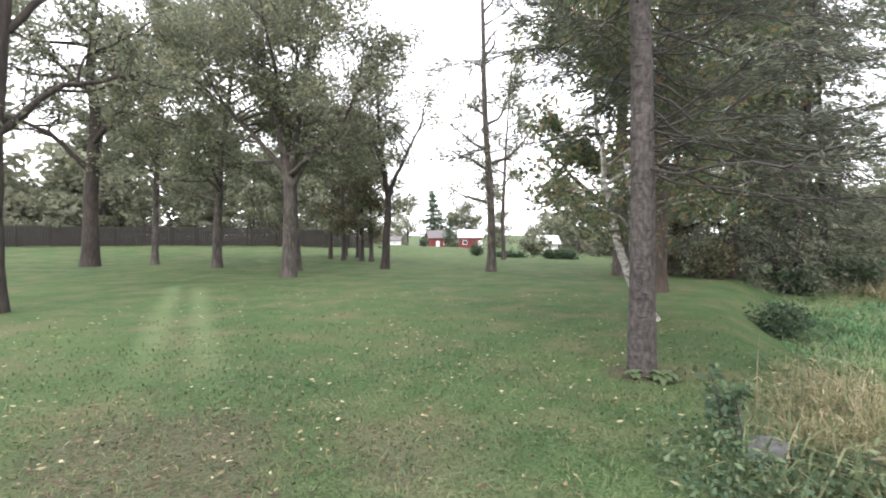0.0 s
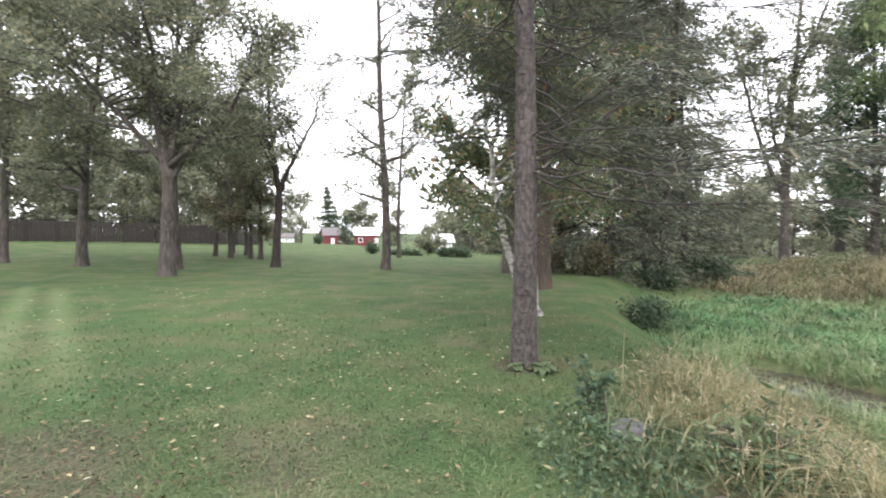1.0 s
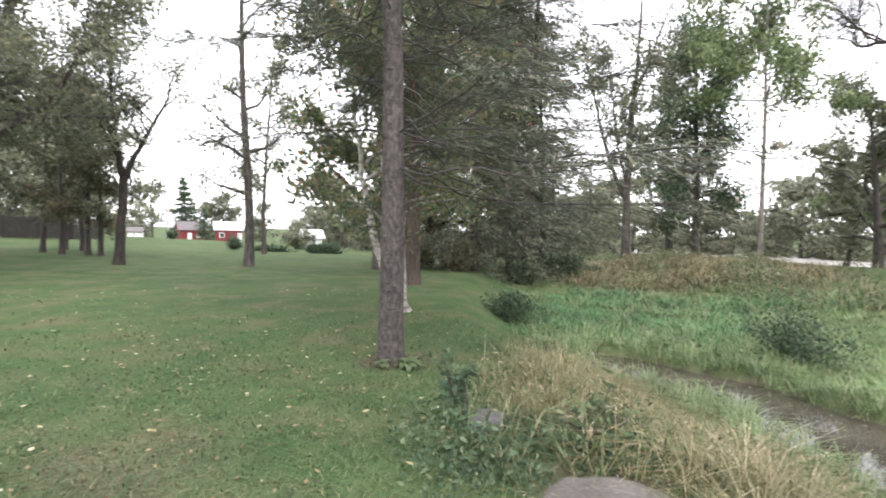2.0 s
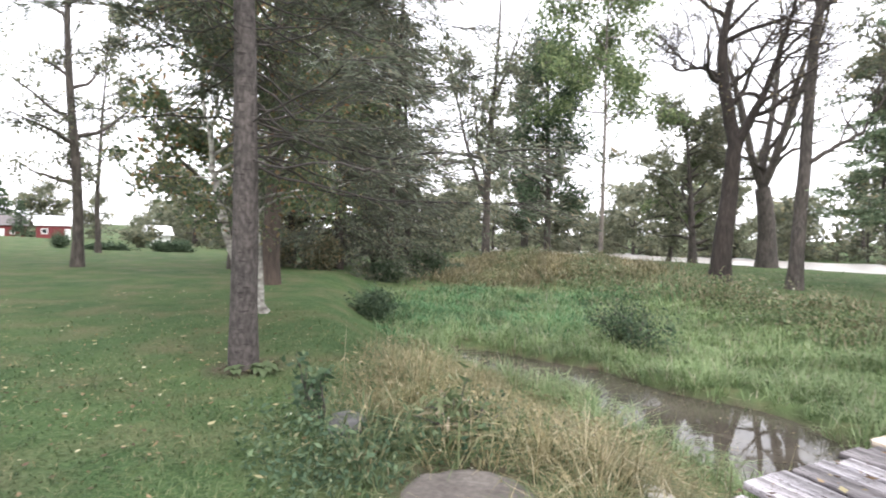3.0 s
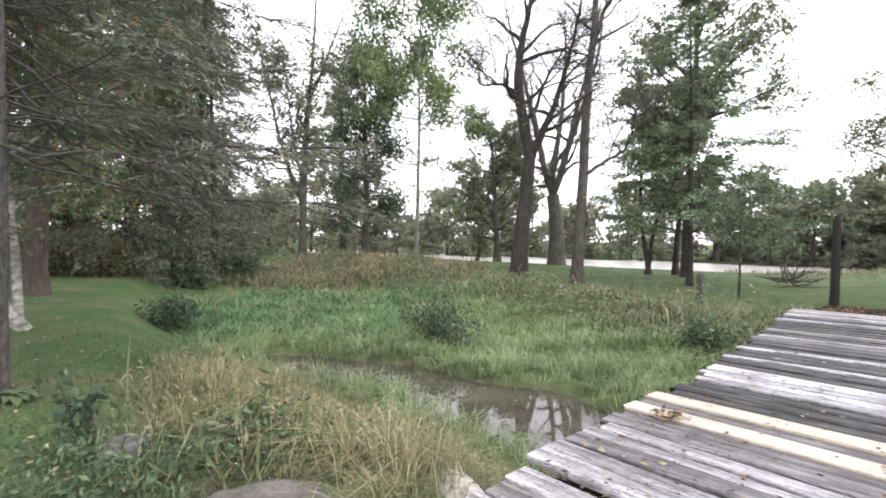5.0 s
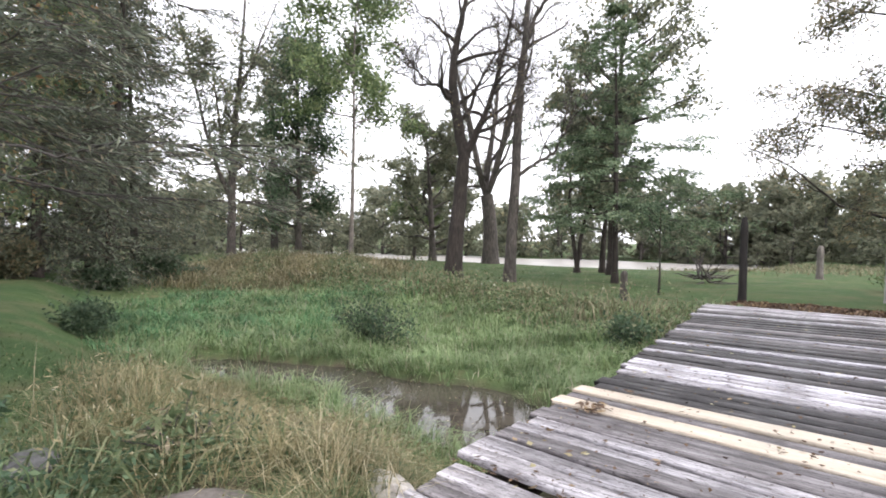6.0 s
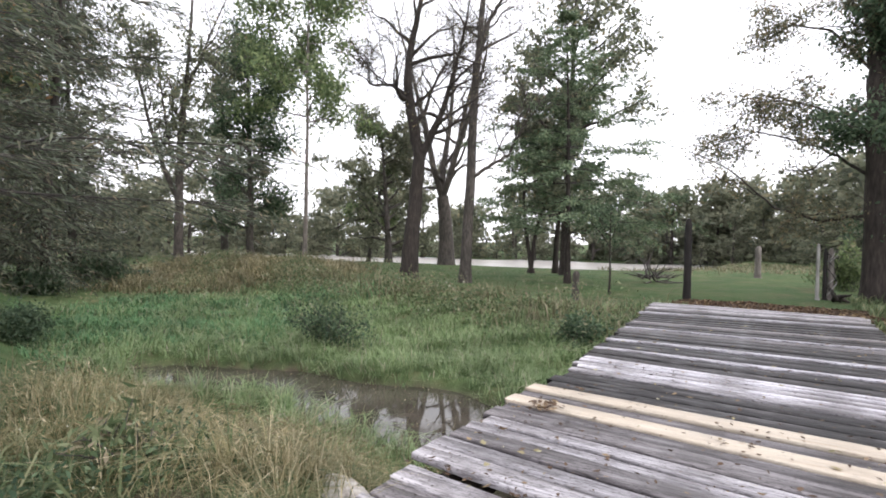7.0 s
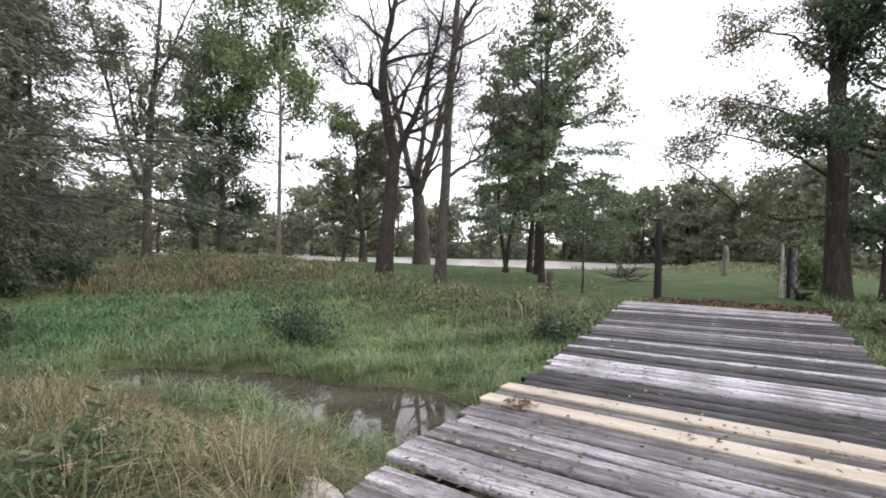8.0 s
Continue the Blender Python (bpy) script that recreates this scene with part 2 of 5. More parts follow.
def broadleaf(name, label, category, x, y, tall, r, seed, leaf, bark=None, clear=0.3, forks=(), n1=16, n2=7, n3=0, spread=4.0, rise=0.5, leaves=4000, size=0.16,
              lean=(0, 0), scatter=0.22, twig_r=0.02, low=0.0, wob=0.10, group="", start=0.0, crown_label="", keep=None, sink=0.03, narrow=0.5, far=False, paths=()):
    """A tree: trunk with leaders, limbs, twigs and leaves. forks: the height where the trunk divides, then (sideways x, y) of each leader."""
    rng = np.random.default_rng(seed)
    bark = bark or BARK
    ob = thing(name, x, y, hz(x, y) - sink, label, category, group)
    up = np.array([lean[0], lean[1], 1.0])
    leaders, trunk = [], None
    if paths:
        # each leader: radius at its foot and tip, then (sideways, up) points in a plane with a little depth
        dist = math.hypot(x, y)
        for ra, rb, pts in paths:
            q, k = np.array(pts, float), 6 * (len(pts) - 1) + 1
            f = np.linspace(0, len(pts) - 1, k)
            lat, up_z = np.interp(f, range(len(pts)), q[:, 0]), np.interp(f, range(len(pts)), q[:, 1])
            for _ in range(3):
                lat[1:-1] = (lat[:-2] + 2 * lat[1:-1] + lat[2:]) / 4
            depth = np.cumsum(rng.normal(size=k)) * .05 * (up_z > 2)
            line = np.stack([lat * y / dist + depth * x / dist, -lat * x / dist + depth * y / dist, up_z], 1)
            if leaders:
                line[:, :2] += (leaders[0][0][np.argmin(np.abs(leaders[0][0][:, 2] - up_z[0]))] - line[0])[:2]
            line = line + rng.normal(size=line.shape) * .02 * np.minimum(1, up_z / 3)[:, None]
            leaders.append((line, np.linspace(ra, rb, k)))
        trunk_lines = [flare(leaders[0], r)] + leaders[1:]
    elif forks:
        fh = forks[0]
        trunk = grow(rng, (0, 0, 0), up, fh * 1.02, r, r * 0.82, 8, 0.025)
        tip = trunk[0][-1]
        k = len(forks) - 1
        for dx, dy, share in forks[1:]:
            leaders.append(grow(rng, tip - (0, 0, 0.1), (dx, dy, 1.0), (tall - fh) * share, r * 0.8 / math.sqrt(k) * 1.15, r * 0.07, 12, 0.07, 0.06))
    else:
        leaders.append(grow(rng, (0, 0, 0), up, tall, r, r * 0.08, 18, 0.022, 0.01))
    if not paths:
        trunk_lines = [flare(trunk, r)] + leaders if trunk else [flare(leaders[0], r)]
    limbs, twigs = [], []
    per = max(2, n1 // len(leaders))
    for line in leaders:
        for i in range(per):
            f0 = clear if not forks and line is leaders[0] else max(start, .25 if paths else 0)
            f = f0 + (0.97 - f0) * (i + rng.uniform(0.1, 0.9)) / per
            p, rr, t = at_len(line, f)
            a = rng.uniform(0, 2 * np.pi) if i % 2 else rng.uniform(0, 2 * np.pi) + np.pi
            g = (f - f0) / (1 - f0)
            length = spread * (0.55 + 0.75 * math.sin(math.pi * min(1, g * 0.85 + 0.15))) * rng.uniform(0.65, 1.15) * (1 - 0.45 * g)
            d = np.array([math.cos(a), math.sin(a), rise + 0.5 * g + rng.uniform(-0.2, 0.3) - low * (1 - g)])
            limbs.append(grow(rng, p, d, length, min(rr * 0.62, 0.04 + 0.03 * length), twig_r * 0.6, 7 if not far else 3, wob * 1.4, 0.02 - 0.06 * low))
    for line in limbs + leaders:
        main = any(line is q for q in leaders)
        for j in range(n2 if not main else 3):
            f = rng.uniform(0.25 if not main else 0.75, 1.0)
            p, rr, t = at_len(line, f)
            d = unit(t + rng.normal(size=3) * 0.75 + (0, 0, 0.15 - 0.4 * low))
            twigs.append(grow(rng, p, d, spread * rng.uniform(0.2, 0.42), min(rr * 0.7, twig_r), 0.004, 4 if not far else 2, 0.2, -0.03))
    fine = []
    for line in list(twigs):
        for j in range(n3):
            p, rr, t = at_len(line, rng.uniform(0.2, 0.95))
            fine.append(grow(rng, p, t + rng.normal(size=3) * 0.8, spread * rng.uniform(0.08, 0.2), min(rr, twig_r * 0.5), 0.003, 2, 0.25))
    piece("trunk", mesh_from("trunk", *tubes(trunk_lines, 12), bark), ob)
    if far:
        twigs = limbs + twigs
    else:
        for line in limbs:
            piece("limb", mesh_from("limb", *tubes([line], 6), bark), ob)
    tagged(piece("twigwork", mesh_from("twigwork", *tubes([(p, q) for p, q in twigs + fine], 3), TWIG if bark is not BARK_DARK else BARK_DARK), ob), kind="stuff")
    if leaves:
        pos = along_lines(rng, twigs + fine, leaves)
        pos = pos + rng.normal(size=pos.shape) * scatter * np.array([1, 1, 0.75])
        if keep:
            pos = pos[(pos[:, 2] > keep[0]) & (pos[:, 2] < keep[1])]
        pos = pos[pos[:, 2] > 0.3]
        tagged(piece("crown", mesh_from("crown", *leaf_quads(rng, pos, size, narrow), leaf, False), ob, crown_label), kind="stuff")
    return ob


def conifer(name, label, category, x, y, tall, r, seed, leaf, bark=None, bottom=0.5, reach=3.0, whorls=26, per=5, leaves=9000, size=0.16, droop=0.25, scatter=0.10, narrow=0.3,
            power=0.8, group="", bare=0.0, sides=12, lean=(0, 0), sector=None, near=False, low_more=1.0):
    """A spruce or larch: straight trunk, whorls of drooping boughs, side shoots, needle sprays."""
    rng = np.random.default_rng(seed)
    bark = bark or BARK_DARK
    ob = thing(name, x, y, hz(x, y) - 0.03, label, category, group)
    line = grow(rng, (0, 0, 0), (lean[0], lean[1], 1), tall, r, r * 0.1, 20, 0.012)
    boughs, shoots = [], []
    for i in range(whorls):
        g = (i + rng.uniform(0, 0.6)) / whorls
        g = g ** low_more
        z = bottom + (tall * 0.98 - bottom) * g
        p, rr, t = at_len(line, min(0.99, z / tall))
        a0 = rng.uniform(0, 6.28)
        for j in range(per):
            a = a0 + 6.283 * j / per + rng.uniform(-0.35, 0.35)
            if sector and (rng.random() < sector[2] or z < sector[3]) and math.cos(a - sector[0]) < sector[1]:
                continue
            length = reach * (1 - g) ** power * rng.uniform(0.6, 1.15) + 0.15
            if near and math.cos(a) < .1:
                if z < 3.1:
                    continue
                length *= .5 if z < 3.8 else .8
            if sector and math.cos(a - sector[0]) < sector[1]:
                length *= .72
            b = grow(rng, p, (math.cos(a), math.sin(a), rng.uniform(-.42, .06) * (1 - .5 * g) if near else 0.25 - droop), length, min(rr * 0.3, 0.006 + (0.0026 if near else 0.006) * length), 0.003, 10 if near else 4, 0.21 if near else .13, .01 if near else -droop * 0.16)
            if near:
                b[0][:, 2] = np.maximum(b[0][:, 2], p[2] - .4)
            boughs.append(b)
            for k in range(int((3 + 2.6 * length) * (2 if near else 1))):
                q, qr, qt = at_len(b, rng.uniform(0.2 + bare, 1.0))
                s = np.cross(qt, (0, 0, 1)) * rng.choice((-1, 1))
                shoots.append(grow(rng, q, qt * 0.9 + s * rng.uniform(0.4, 1.0) + (0, 0, -droop * 0.8), length * rng.uniform(0.14, 0.34), 0.005, 0.002, 2, 0.12, -droop * 0.2))
    piece("trunk", mesh_from("trunk", *tubes([flare(line, r, 1.12 if near else 1.35)], sides), bark), ob)
    if near:
        for b in boughs:
            piece("bough", mesh_from("bough", *tubes([b], 5), TWIG_DARK), ob)
    else:
        shoots_all = boughs + shoots
    tagged(piece("twigwork", mesh_from("twigwork", *tubes(shoots if near else shoots_all, 3), TWIG_DARK), ob), kind="stuff")
    if leaves:
        at = along_lines(rng, shoots + boughs if near else shoots, leaves, 0.25 if near else 0.0, True)
        pos = at[:, :3] + rng.normal(size=(len(at), 3)) * scatter * np.array([1, 1, 0.6])
        tagged(piece("crown", mesh_from("crown", *leaf_quads(rng, pos, size, narrow, 0.15, 0.4, at[:, 3:], .35 if near else .65), leaf, False), ob), kind="stuff")
    return ob

# ---- ground ----


def ground_material():
    m, n, l, p = nodes_of("ground_cover")
    at = n.new("ShaderNodeAttribute")
    at.attribute_name = "marsh"
    at2 = n.new("ShaderNodeAttribute")
    at2.attribute_name = "bare"
    fine = noise_node(n, l, 38, 5)
    mid = noise_node(n, l, 2.2, 4)
    big = noise_node(n, l, 0.28, 3)
    g1 = ramp_node(n, [(0.3, (0.042, 0.070, 0.032)), (0.55, (0.072, 0.112, 0.052)), (0.75, (0.125, 0.148, 0.08))])
    l.new(fine.outputs[0], g1.inputs[0])
    g2 = ramp_node(n, [(0.35, (0.80, 0.88, 0.75)), (0.6, (1.05, 1.04, 1.0)), (0.75, (1.45, 1.22, 1.05))])
    l.new(mid.outputs[0], g2.inputs[0])
    lawn = mix_node(n, l, "MULTIPLY", 0.8, g1.outputs[0], g2.outputs[0])
    g3 = ramp_node(n, [(0.35, (0.82, 0.9, 0.85)), (0.65, (1.15, 1.1, 1.0))])
    l.new(big.outputs[0], g3.inputs[0])
    lawn = mix_node(n, l, "MULTIPLY", 1.0, lawn, g3.outputs[0])
    worn = noise_node(n, l, 0.9, 6)
    wr = ramp_node(n, [(0.46, (0, 0, 0)), (0.68, (0.8, 0.8, 0.8))])
    l.new(worn.outputs[0], wr.inputs[0])
    thatch = ramp_node(n, [(0.35, (0.085, 0.085, 0.045)), (0.65, (0.165, 0.155, 0.09))])
    l.new(fine.outputs[0], thatch.inputs[0])
    lawn = mix_node(n, l, "MIX", wr.outputs[0], lawn, thatch.outputs[0])
    at3 = n.new("ShaderNodeAttribute")
    at3.attribute_name = "track"
    lawn = mix_node(n, l, "MIX", at3.outputs["Fac"], lawn, (0.21, 0.26, 0.13))
    w1 = ramp_node(n, [(0.3, (0.06, 0.085, 0.036)), (0.5, (0.10, 0.14, 0.06)), (0.7, (0.15, 0.155, 0.08))])
    l.new(mid.outputs[0], w1.inputs[0])
    col = mix_node(n, l, "MIX", at.outputs["Fac"], lawn, w1.outputs[0])
    d1 = ramp_node(n, [(0.35, (0.06, 0.045, 0.034)), (0.65, (0.13, 0.105, 0.08))])
    l.new(fine.outputs[0], d1.inputs[0])
    col = mix_node(n, l, "MIX", at2.outputs["Fac"], col, d1.outputs[0])
    l.new(col, p.inputs["Base Color"])
    p.inputs["Roughness"].default_value = 0.95
    p.inputs["Specular IOR Level"].default_value = 0.1
    bump_to(n, l, p, fine.outputs[0], 0.8, 0.04)
    return m


def spaced(lo, hi, near_lo, near_hi, step, ratio=1.16):
    v = list(np.arange(near_lo, near_hi + step / 2, step))
    s = step
    while v[-1] < hi:
        s *= ratio
        v.append(v[-1] + s)
    s = step
    while v[0] > lo:
        s *= ratio
        v.insert(0, v[0] - s)
    return np.array(v)


def marsh_mask(x, y):
    eb = np.interp(y, BANK_Y, RISE_X)
    mound = knoll(x, y, 1.2)
    inside = smooth(0, .7, x - np.interp(y, MOWN_Y, MOWN_X) + .2 * lump(x, y, 2.7, 2)) * smooth(1.5, -1.0, x - eb - 1.0 - 1.2 * np.sin(y * 0.8))
    return np.clip(inside + 1.5 * mound * smooth(6, 9, x), 0, 1)


gx = spaced(-2500, 2500, -13, 22, 0.19)
gy = spaced(-2500, 2500, -4, 24, 0.19)
GX, GY = np.meshgrid(gx, gy, indexing="ij")
GZ = height(GX, GY)
ny = len(gy)
ii, jj = np.meshgrid(np.arange(len(gx) - 1), np.arange(ny - 1), indexing="ij")
q0 = (ii * ny + jj).ravel()
ground_mesh = mesh_from("ground", np.stack([GX, GY, GZ], -1).reshape(-1, 3), np.stack([q0, q0 + ny, q0 + ny + 1, q0 + 1], -1), ground_material())


def near_line(x, y, x0, y0, x1, y1, w):
    """1 on a line across the lawn, fading to 0 at w metres from it and towards its ends."""
    dx, dy = x1 - x0, y1 - y0
    t = ((x - x0) * dx + (y - y0) * dy) / (dx * dx + dy * dy)
    off = np.abs((x - x0) * dy - (y - y0) * dx) / math.hypot(dx, dy)
    return smooth(w, w * .35, off) * smooth(-.03, .1, t) * smooth(1.08, .75, t)


tracks = .32 * np.clip(near_line(GX, GY, -12.5, 14.4, -4.7, 4.2, .26) + near_line(GX, GY, -11.2, 13.8, -3.9, 4.3, .26), 0, 1)
litter = smooth(1.5, .4, np.hypot((GX + 3.3) * .8, GY - 3.0) + .35 * lump(GX, GY, 2.4)) * .65 + smooth(.9, .2, np.hypot(GX + 1.6, GY - 3.5) + .4 * lump(GX, GY, 3.1)) * .3
for key, mask in (("track", tracks), ("marsh", marsh_mask(GX, GY)), ("bare", np.clip(
        smooth(0.55, 0.2, np.hypot(GX - 0.2, GY - 6.2)) + smooth(2.7, 1.7, np.hypot((GX - 14.6) * 1.2, GY - 0.5) + .3 * lump(GX, GY, 2.1)) + smooth(.75, 0.3, np.hypot(GX - 1.15, GY - 2.75)) * 0.8
        # the soil colour beneath the deck is put in for the shade there
        + litter + smooth(1.8, 2.0, GX) * smooth(13.4, 13, GX) * smooth(-1.5, -1.3, GY) * smooth(2.3, 2.0, GY) + smooth(-0.86, -0.93, GZ) * smooth(30, 20, GX) * smooth(2.2, 3.2, GX) * smooth(14, 12, GY), 0, 1))):
    a = ground_mesh.attributes.new(key, "FLOAT", "POINT")
    a.data.foreach_set("value", mask.ravel().astype(np.float32))
tagged(new("ground", ground_mesh), "mown green lawn sloping into a rough marshy hollow", "ground", kind="structure")


def water_material(name, tint, rough, ripple, scale):
    m, n, l, p = nodes_of(name)
    t = noise_node(n, l, scale, 3)
    r = ramp_node(n, [(0.4, tint), (0.65, tuple(c * 1.5 for c in tint))])
    l.new(noise_node(n, l, scale * 0.4, 3).outputs[0], r.inputs[0])
    l.new(r.outputs[0], p.inputs["Base Color"])
    p.inputs["Roughness"].default_value, p.inputs["IOR"].default_value = rough, 1.33
    bump_to(n, l, p, t.outputs[0], ripple, 0.02)
    return m


def sheet(x0, x1, y0, y1, nx, nyy):
    vx, vy = np.linspace(x0, x1, nx), np.linspace(y0, y1, nyy)
    X, Y = np.meshgrid(vx, vy, indexing="ij")
    i, j = np.meshgrid(np.arange(nx - 1), np.arange(nyy - 1), indexing="ij")
    q = (i * nyy + j).ravel()
    return np.stack([X, Y, 0 * X], -1).reshape(-1, 3), np.stack([q, q + nyy, q + nyy + 1, q + 1], -1)


pond = new("water", mesh_from("water", *sheet(2.9, 7.9, -14, 10.6, 12, 40), water_material("stream_water", (0.055, 0.048, 0.038), 0.02, 0.035, 3.0)))
pond.location.z = -0.93
tagged(pond, "still brown stream pool reflecting the white sky", "water", kind="structure")
river = new("water", mesh_from("river", *sheet(20, 130, 3, 190, 10, 10), water_material("river_water", (0.33, 0.31, 0.29), 0.3, 0.6, 0.8)))
river.location.z = -1.35
tagged(river, "wide pale river reflecting the overcast sky", "water", kind="structure")

# ---- plank bridge ----


def plank_material(name, dark, light, new_wood=False, scuff_glint=0.0):
    m, n, l, p = nodes_of(name)
    info = n.new("ShaderNodeObjectInfo")
    grain = noise_node(n, l, 1.0, 9, (30, 2.6, 30))
    fibre = noise_node(n, l, 1.0, 5, (110, 9, 110))
    r = ramp_node(n, [(0.30, dark), (0.5, tuple(a * .4 + b * .6 for a, b in zip(dark, light))), (0.70, light)])
    l.new(grain.outputs[0], r.inputs[0])
    tone = ramp_node(n, [(0.0, (0.7, 0.69, 0.7)), (0.5, (0.95, 0.94, 0.95)), (1.0, (1.2, 1.18, 1.18))])
    l.new(info.outputs["Random"], tone.inputs[0])
    col = mix_node(n, l, "MULTIPLY", 1.0, r.outputs[0], tone.outputs[0])
    streak = ramp_node(n, [(0.36, (0.45, 0.44, 0.44)), (0.48, (1, 1, 1)), (0.66, (1.3, 1.29, 1.27))])
    l.new(fibre.outputs[0], streak.inputs[0])
    col = mix_node(n, l, "MULTIPLY", 0.8 if not new_wood else 0.22, col, streak.outputs[0])
    pits = noise_node(n, l, 1.0, 5, (48, 26, 48))
    pr = ramp_node(n, [(0.34, (0.3, 0.28, 0.27)), (0.44, (1, 1, 1)), (0.64, (1, 1, 1)), (0.74, (1.35, 1.35, 1.35))])
    l.new(pits.outputs[0], pr.inputs[0])
    col = mix_node(n, l, "MULTIPLY", 0.8 if not new_wood else 0.25, col, pr.outputs[0])
    stain = noise_node(n, l, 1.0, 7, (5.0, 1.7, 5.0))
    sr = ramp_node(n, [(0.38, (0.42, 0.40, 0.39)), (0.56, (1, 1, 1))])
    l.new(stain.outputs[0], sr.inputs[0])
    col = mix_node(n, l, "MULTIPLY", 0.85 if not new_wood else 0.2, col, sr.outputs[0])
    # pale flecks: scuffs and the wet boards' sky glints, painted as colour
    if scuff_glint:
        worn = noise_node(n, l, 1.0, 8, (16, 2.4, 16))
        wr = ramp_node(n, [(0.56, (0, 0, 0)), (0.70, (scuff_glint, scuff_glint, scuff_glint))])
        l.new(worn.outputs[0], wr.inputs[0])
        col = mix_node(n, l, "MIX", wr.outputs[0], col, (0.30, 0.288, 0.295))
    l.new(col, p.inputs["Base Color"])
    rr = ramp_node(n, [(0.35, (0.34, 0.34, 0.34)), (0.65, (0.72, 0.72, 0.72))])
    l.new(stain.outputs[0], rr.inputs[0])
    l.new(rr.outputs[0], p.inputs["Roughness"])
    p.inputs["Specular IOR Level"].default_value = 0.3
    bump_to(n, l, p, grain.outputs[0], 0.6, 0.008)
    return m


PLANK_GREY = plank_material("plank_weathered_grey", (0.073, 0.065, 0.066), (0.240, 0.226, 0.234), scuff_glint=.35)
PLANK_DARK = plank_material("plank_dark_wet", (0.012, 0.011, 0.011), (0.046, 0.042, 0.043), scuff_glint=.3)
PLANK_PALE = plank_material("plank_silvered", (0.272, 0.265, 0.286), (0.560, 0.552, 0.595))
PLANK_SOFT = plank_material("plank_light_grey", (0.173, 0.165, 0.174), (0.491, 0.477, 0.501), scuff_glint=.4)
PLANK_NEW = plank_material("plank_new_yellow", (0.611, 0.512, 0.395), (0.743, 0.669, 0.549), True)
TIMBER = plank_material("beam_timber", (0.06, 0.05, 0.04), (0.15, 0.125, 0.105))

bridge = thing("footbridge", 0, 0, 0, "weathered grey plank bridge with two new yellow boards over the stream", "bridge")


def deck_z(x):
    return 0.03 + 0.012 * max(0, x - 3)


# kind, where its near edge meets the bridge's northern side, small lift; from the near end to the far bank
DECK = [("s", 1.93, -.05), ("g", 2.17, -.055), ("s", 2.41, -.05), ("s", 2.67, .02), ("s", 2.93, 0), ("g", 3.16, .004), ("s", 3.40, 0), ("s", 3.56, .003), ("g", 3.76, 0), ("g", 4.02, -.008),
        ("n", 4.20, .014), ("g", 4.45, 0), ("n", 4.64, .016), ("d", 4.90, -.01), ("d", 5.17, -.006), ("d", 5.43, -.01),
        ("s", 5.69, .002), ("p", 5.87, .006), ("s", 6.05, .002), ("p", 6.22, .008), ("p", 6.38, .01), ("d", 6.54, -.005), ("d", 6.82, 0), ("p", 7.10, .012), ("d", 7.25, 0), ("d", 7.55, -.006),
        ("p", 7.84, .012), ("d", 7.98, 0), ("d", 8.26, 0), ("d", 8.54, -.004), ("g", 8.84, 0), ("p", 9.12, .012), ("d", 9.27, 0), ("d", 9.55, 0), ("g", 9.83, 0), ("d", 10.1, 0), ("d", 10.38, -.004),
        ("d", 10.66, 0), ("d", 10.94, 0), ("p", 11.22, .016), ("g", 11.42, 0), ("d", 11.68, 0), ("g", 11.94, 0), ("s", 12.2, 0), ("g", 12.46, 0), ("s", 12.72, .004), ("g", 12.98, 0), ("s", 13.22, 0)]
DECK_END = 13.46
MATS = {"s": PLANK_SOFT, "g": PLANK_GREY, "d": PLANK_DARK, "p": PLANK_PALE, "n": PLANK_NEW}


def far_side(a):
    """Where the same joint meets the bridge's southern side: the boards fan out a little."""
    return float(np.interp(a, [1.9, 4.2, 4.9, 6.5, 7.2, 7.9, 9.1, 11.2, 13.5], [1.60, 3.92, 4.78, 6.42, 7.36, 8.12, 9.50, 11.85, 13.6]))


def plank_mesh(kind, x0, x1, u0, u1, left, right, seed):
    """A sawn board: near and far edge at its left end (x0, x1) and at its right end (u0, u1), about its own middle."""
    rng = np.random.default_rng(seed)
    k = 9
    t = np.linspace(0, 1, k)
    bow, sag = rng.uniform(-.006, .006), rng.uniform(-.006, .006)
    near = x0 + (u0 - x0) * t + bow * 4 * t * (1 - t) + rng.normal(size=k) * .0015
    far = x1 + (u1 - x1) * t + bow * 4 * t * (1 - t) + rng.normal(size=k) * .0015
    y = left + (right - left) * t
    z = sag * 4 * t * (1 - t) + rng.normal(size=k) * .001
    b = .006
    ring = [np.stack([near, y, z - .05], 1), np.stack([near, y, z - b], 1), np.stack([near + b, y, z], 1), np.stack([far - b, y, z + 0 * t], 1), np.stack([far, y, z - b], 1), np.stack([far, y, z - .05], 1)]
    v = np.stack(ring, 1)
    v[0, :, 1] += rng.uniform(-.012, .012, 6)
    v[:, 3:, 2] += rng.uniform(-.005, .005)
    mid = v.reshape(-1, 3).mean(0)
    v = v.reshape(-1, 3) - mid
    f = [(6 * i + j, 6 * i + (j + 1) % 6, 6 * i + 6 + (j + 1) % 6, 6 * i + 6 + j) for i in range(k - 1) for j in range(6)]
    for e in (0, 6 * (k - 1)):
        f += [(e, e + 1, e + 2, e + 3), (e, e + 3, e + 4, e + 5)]
    return mesh_from("plank", v, f, MATS[kind], False), mid


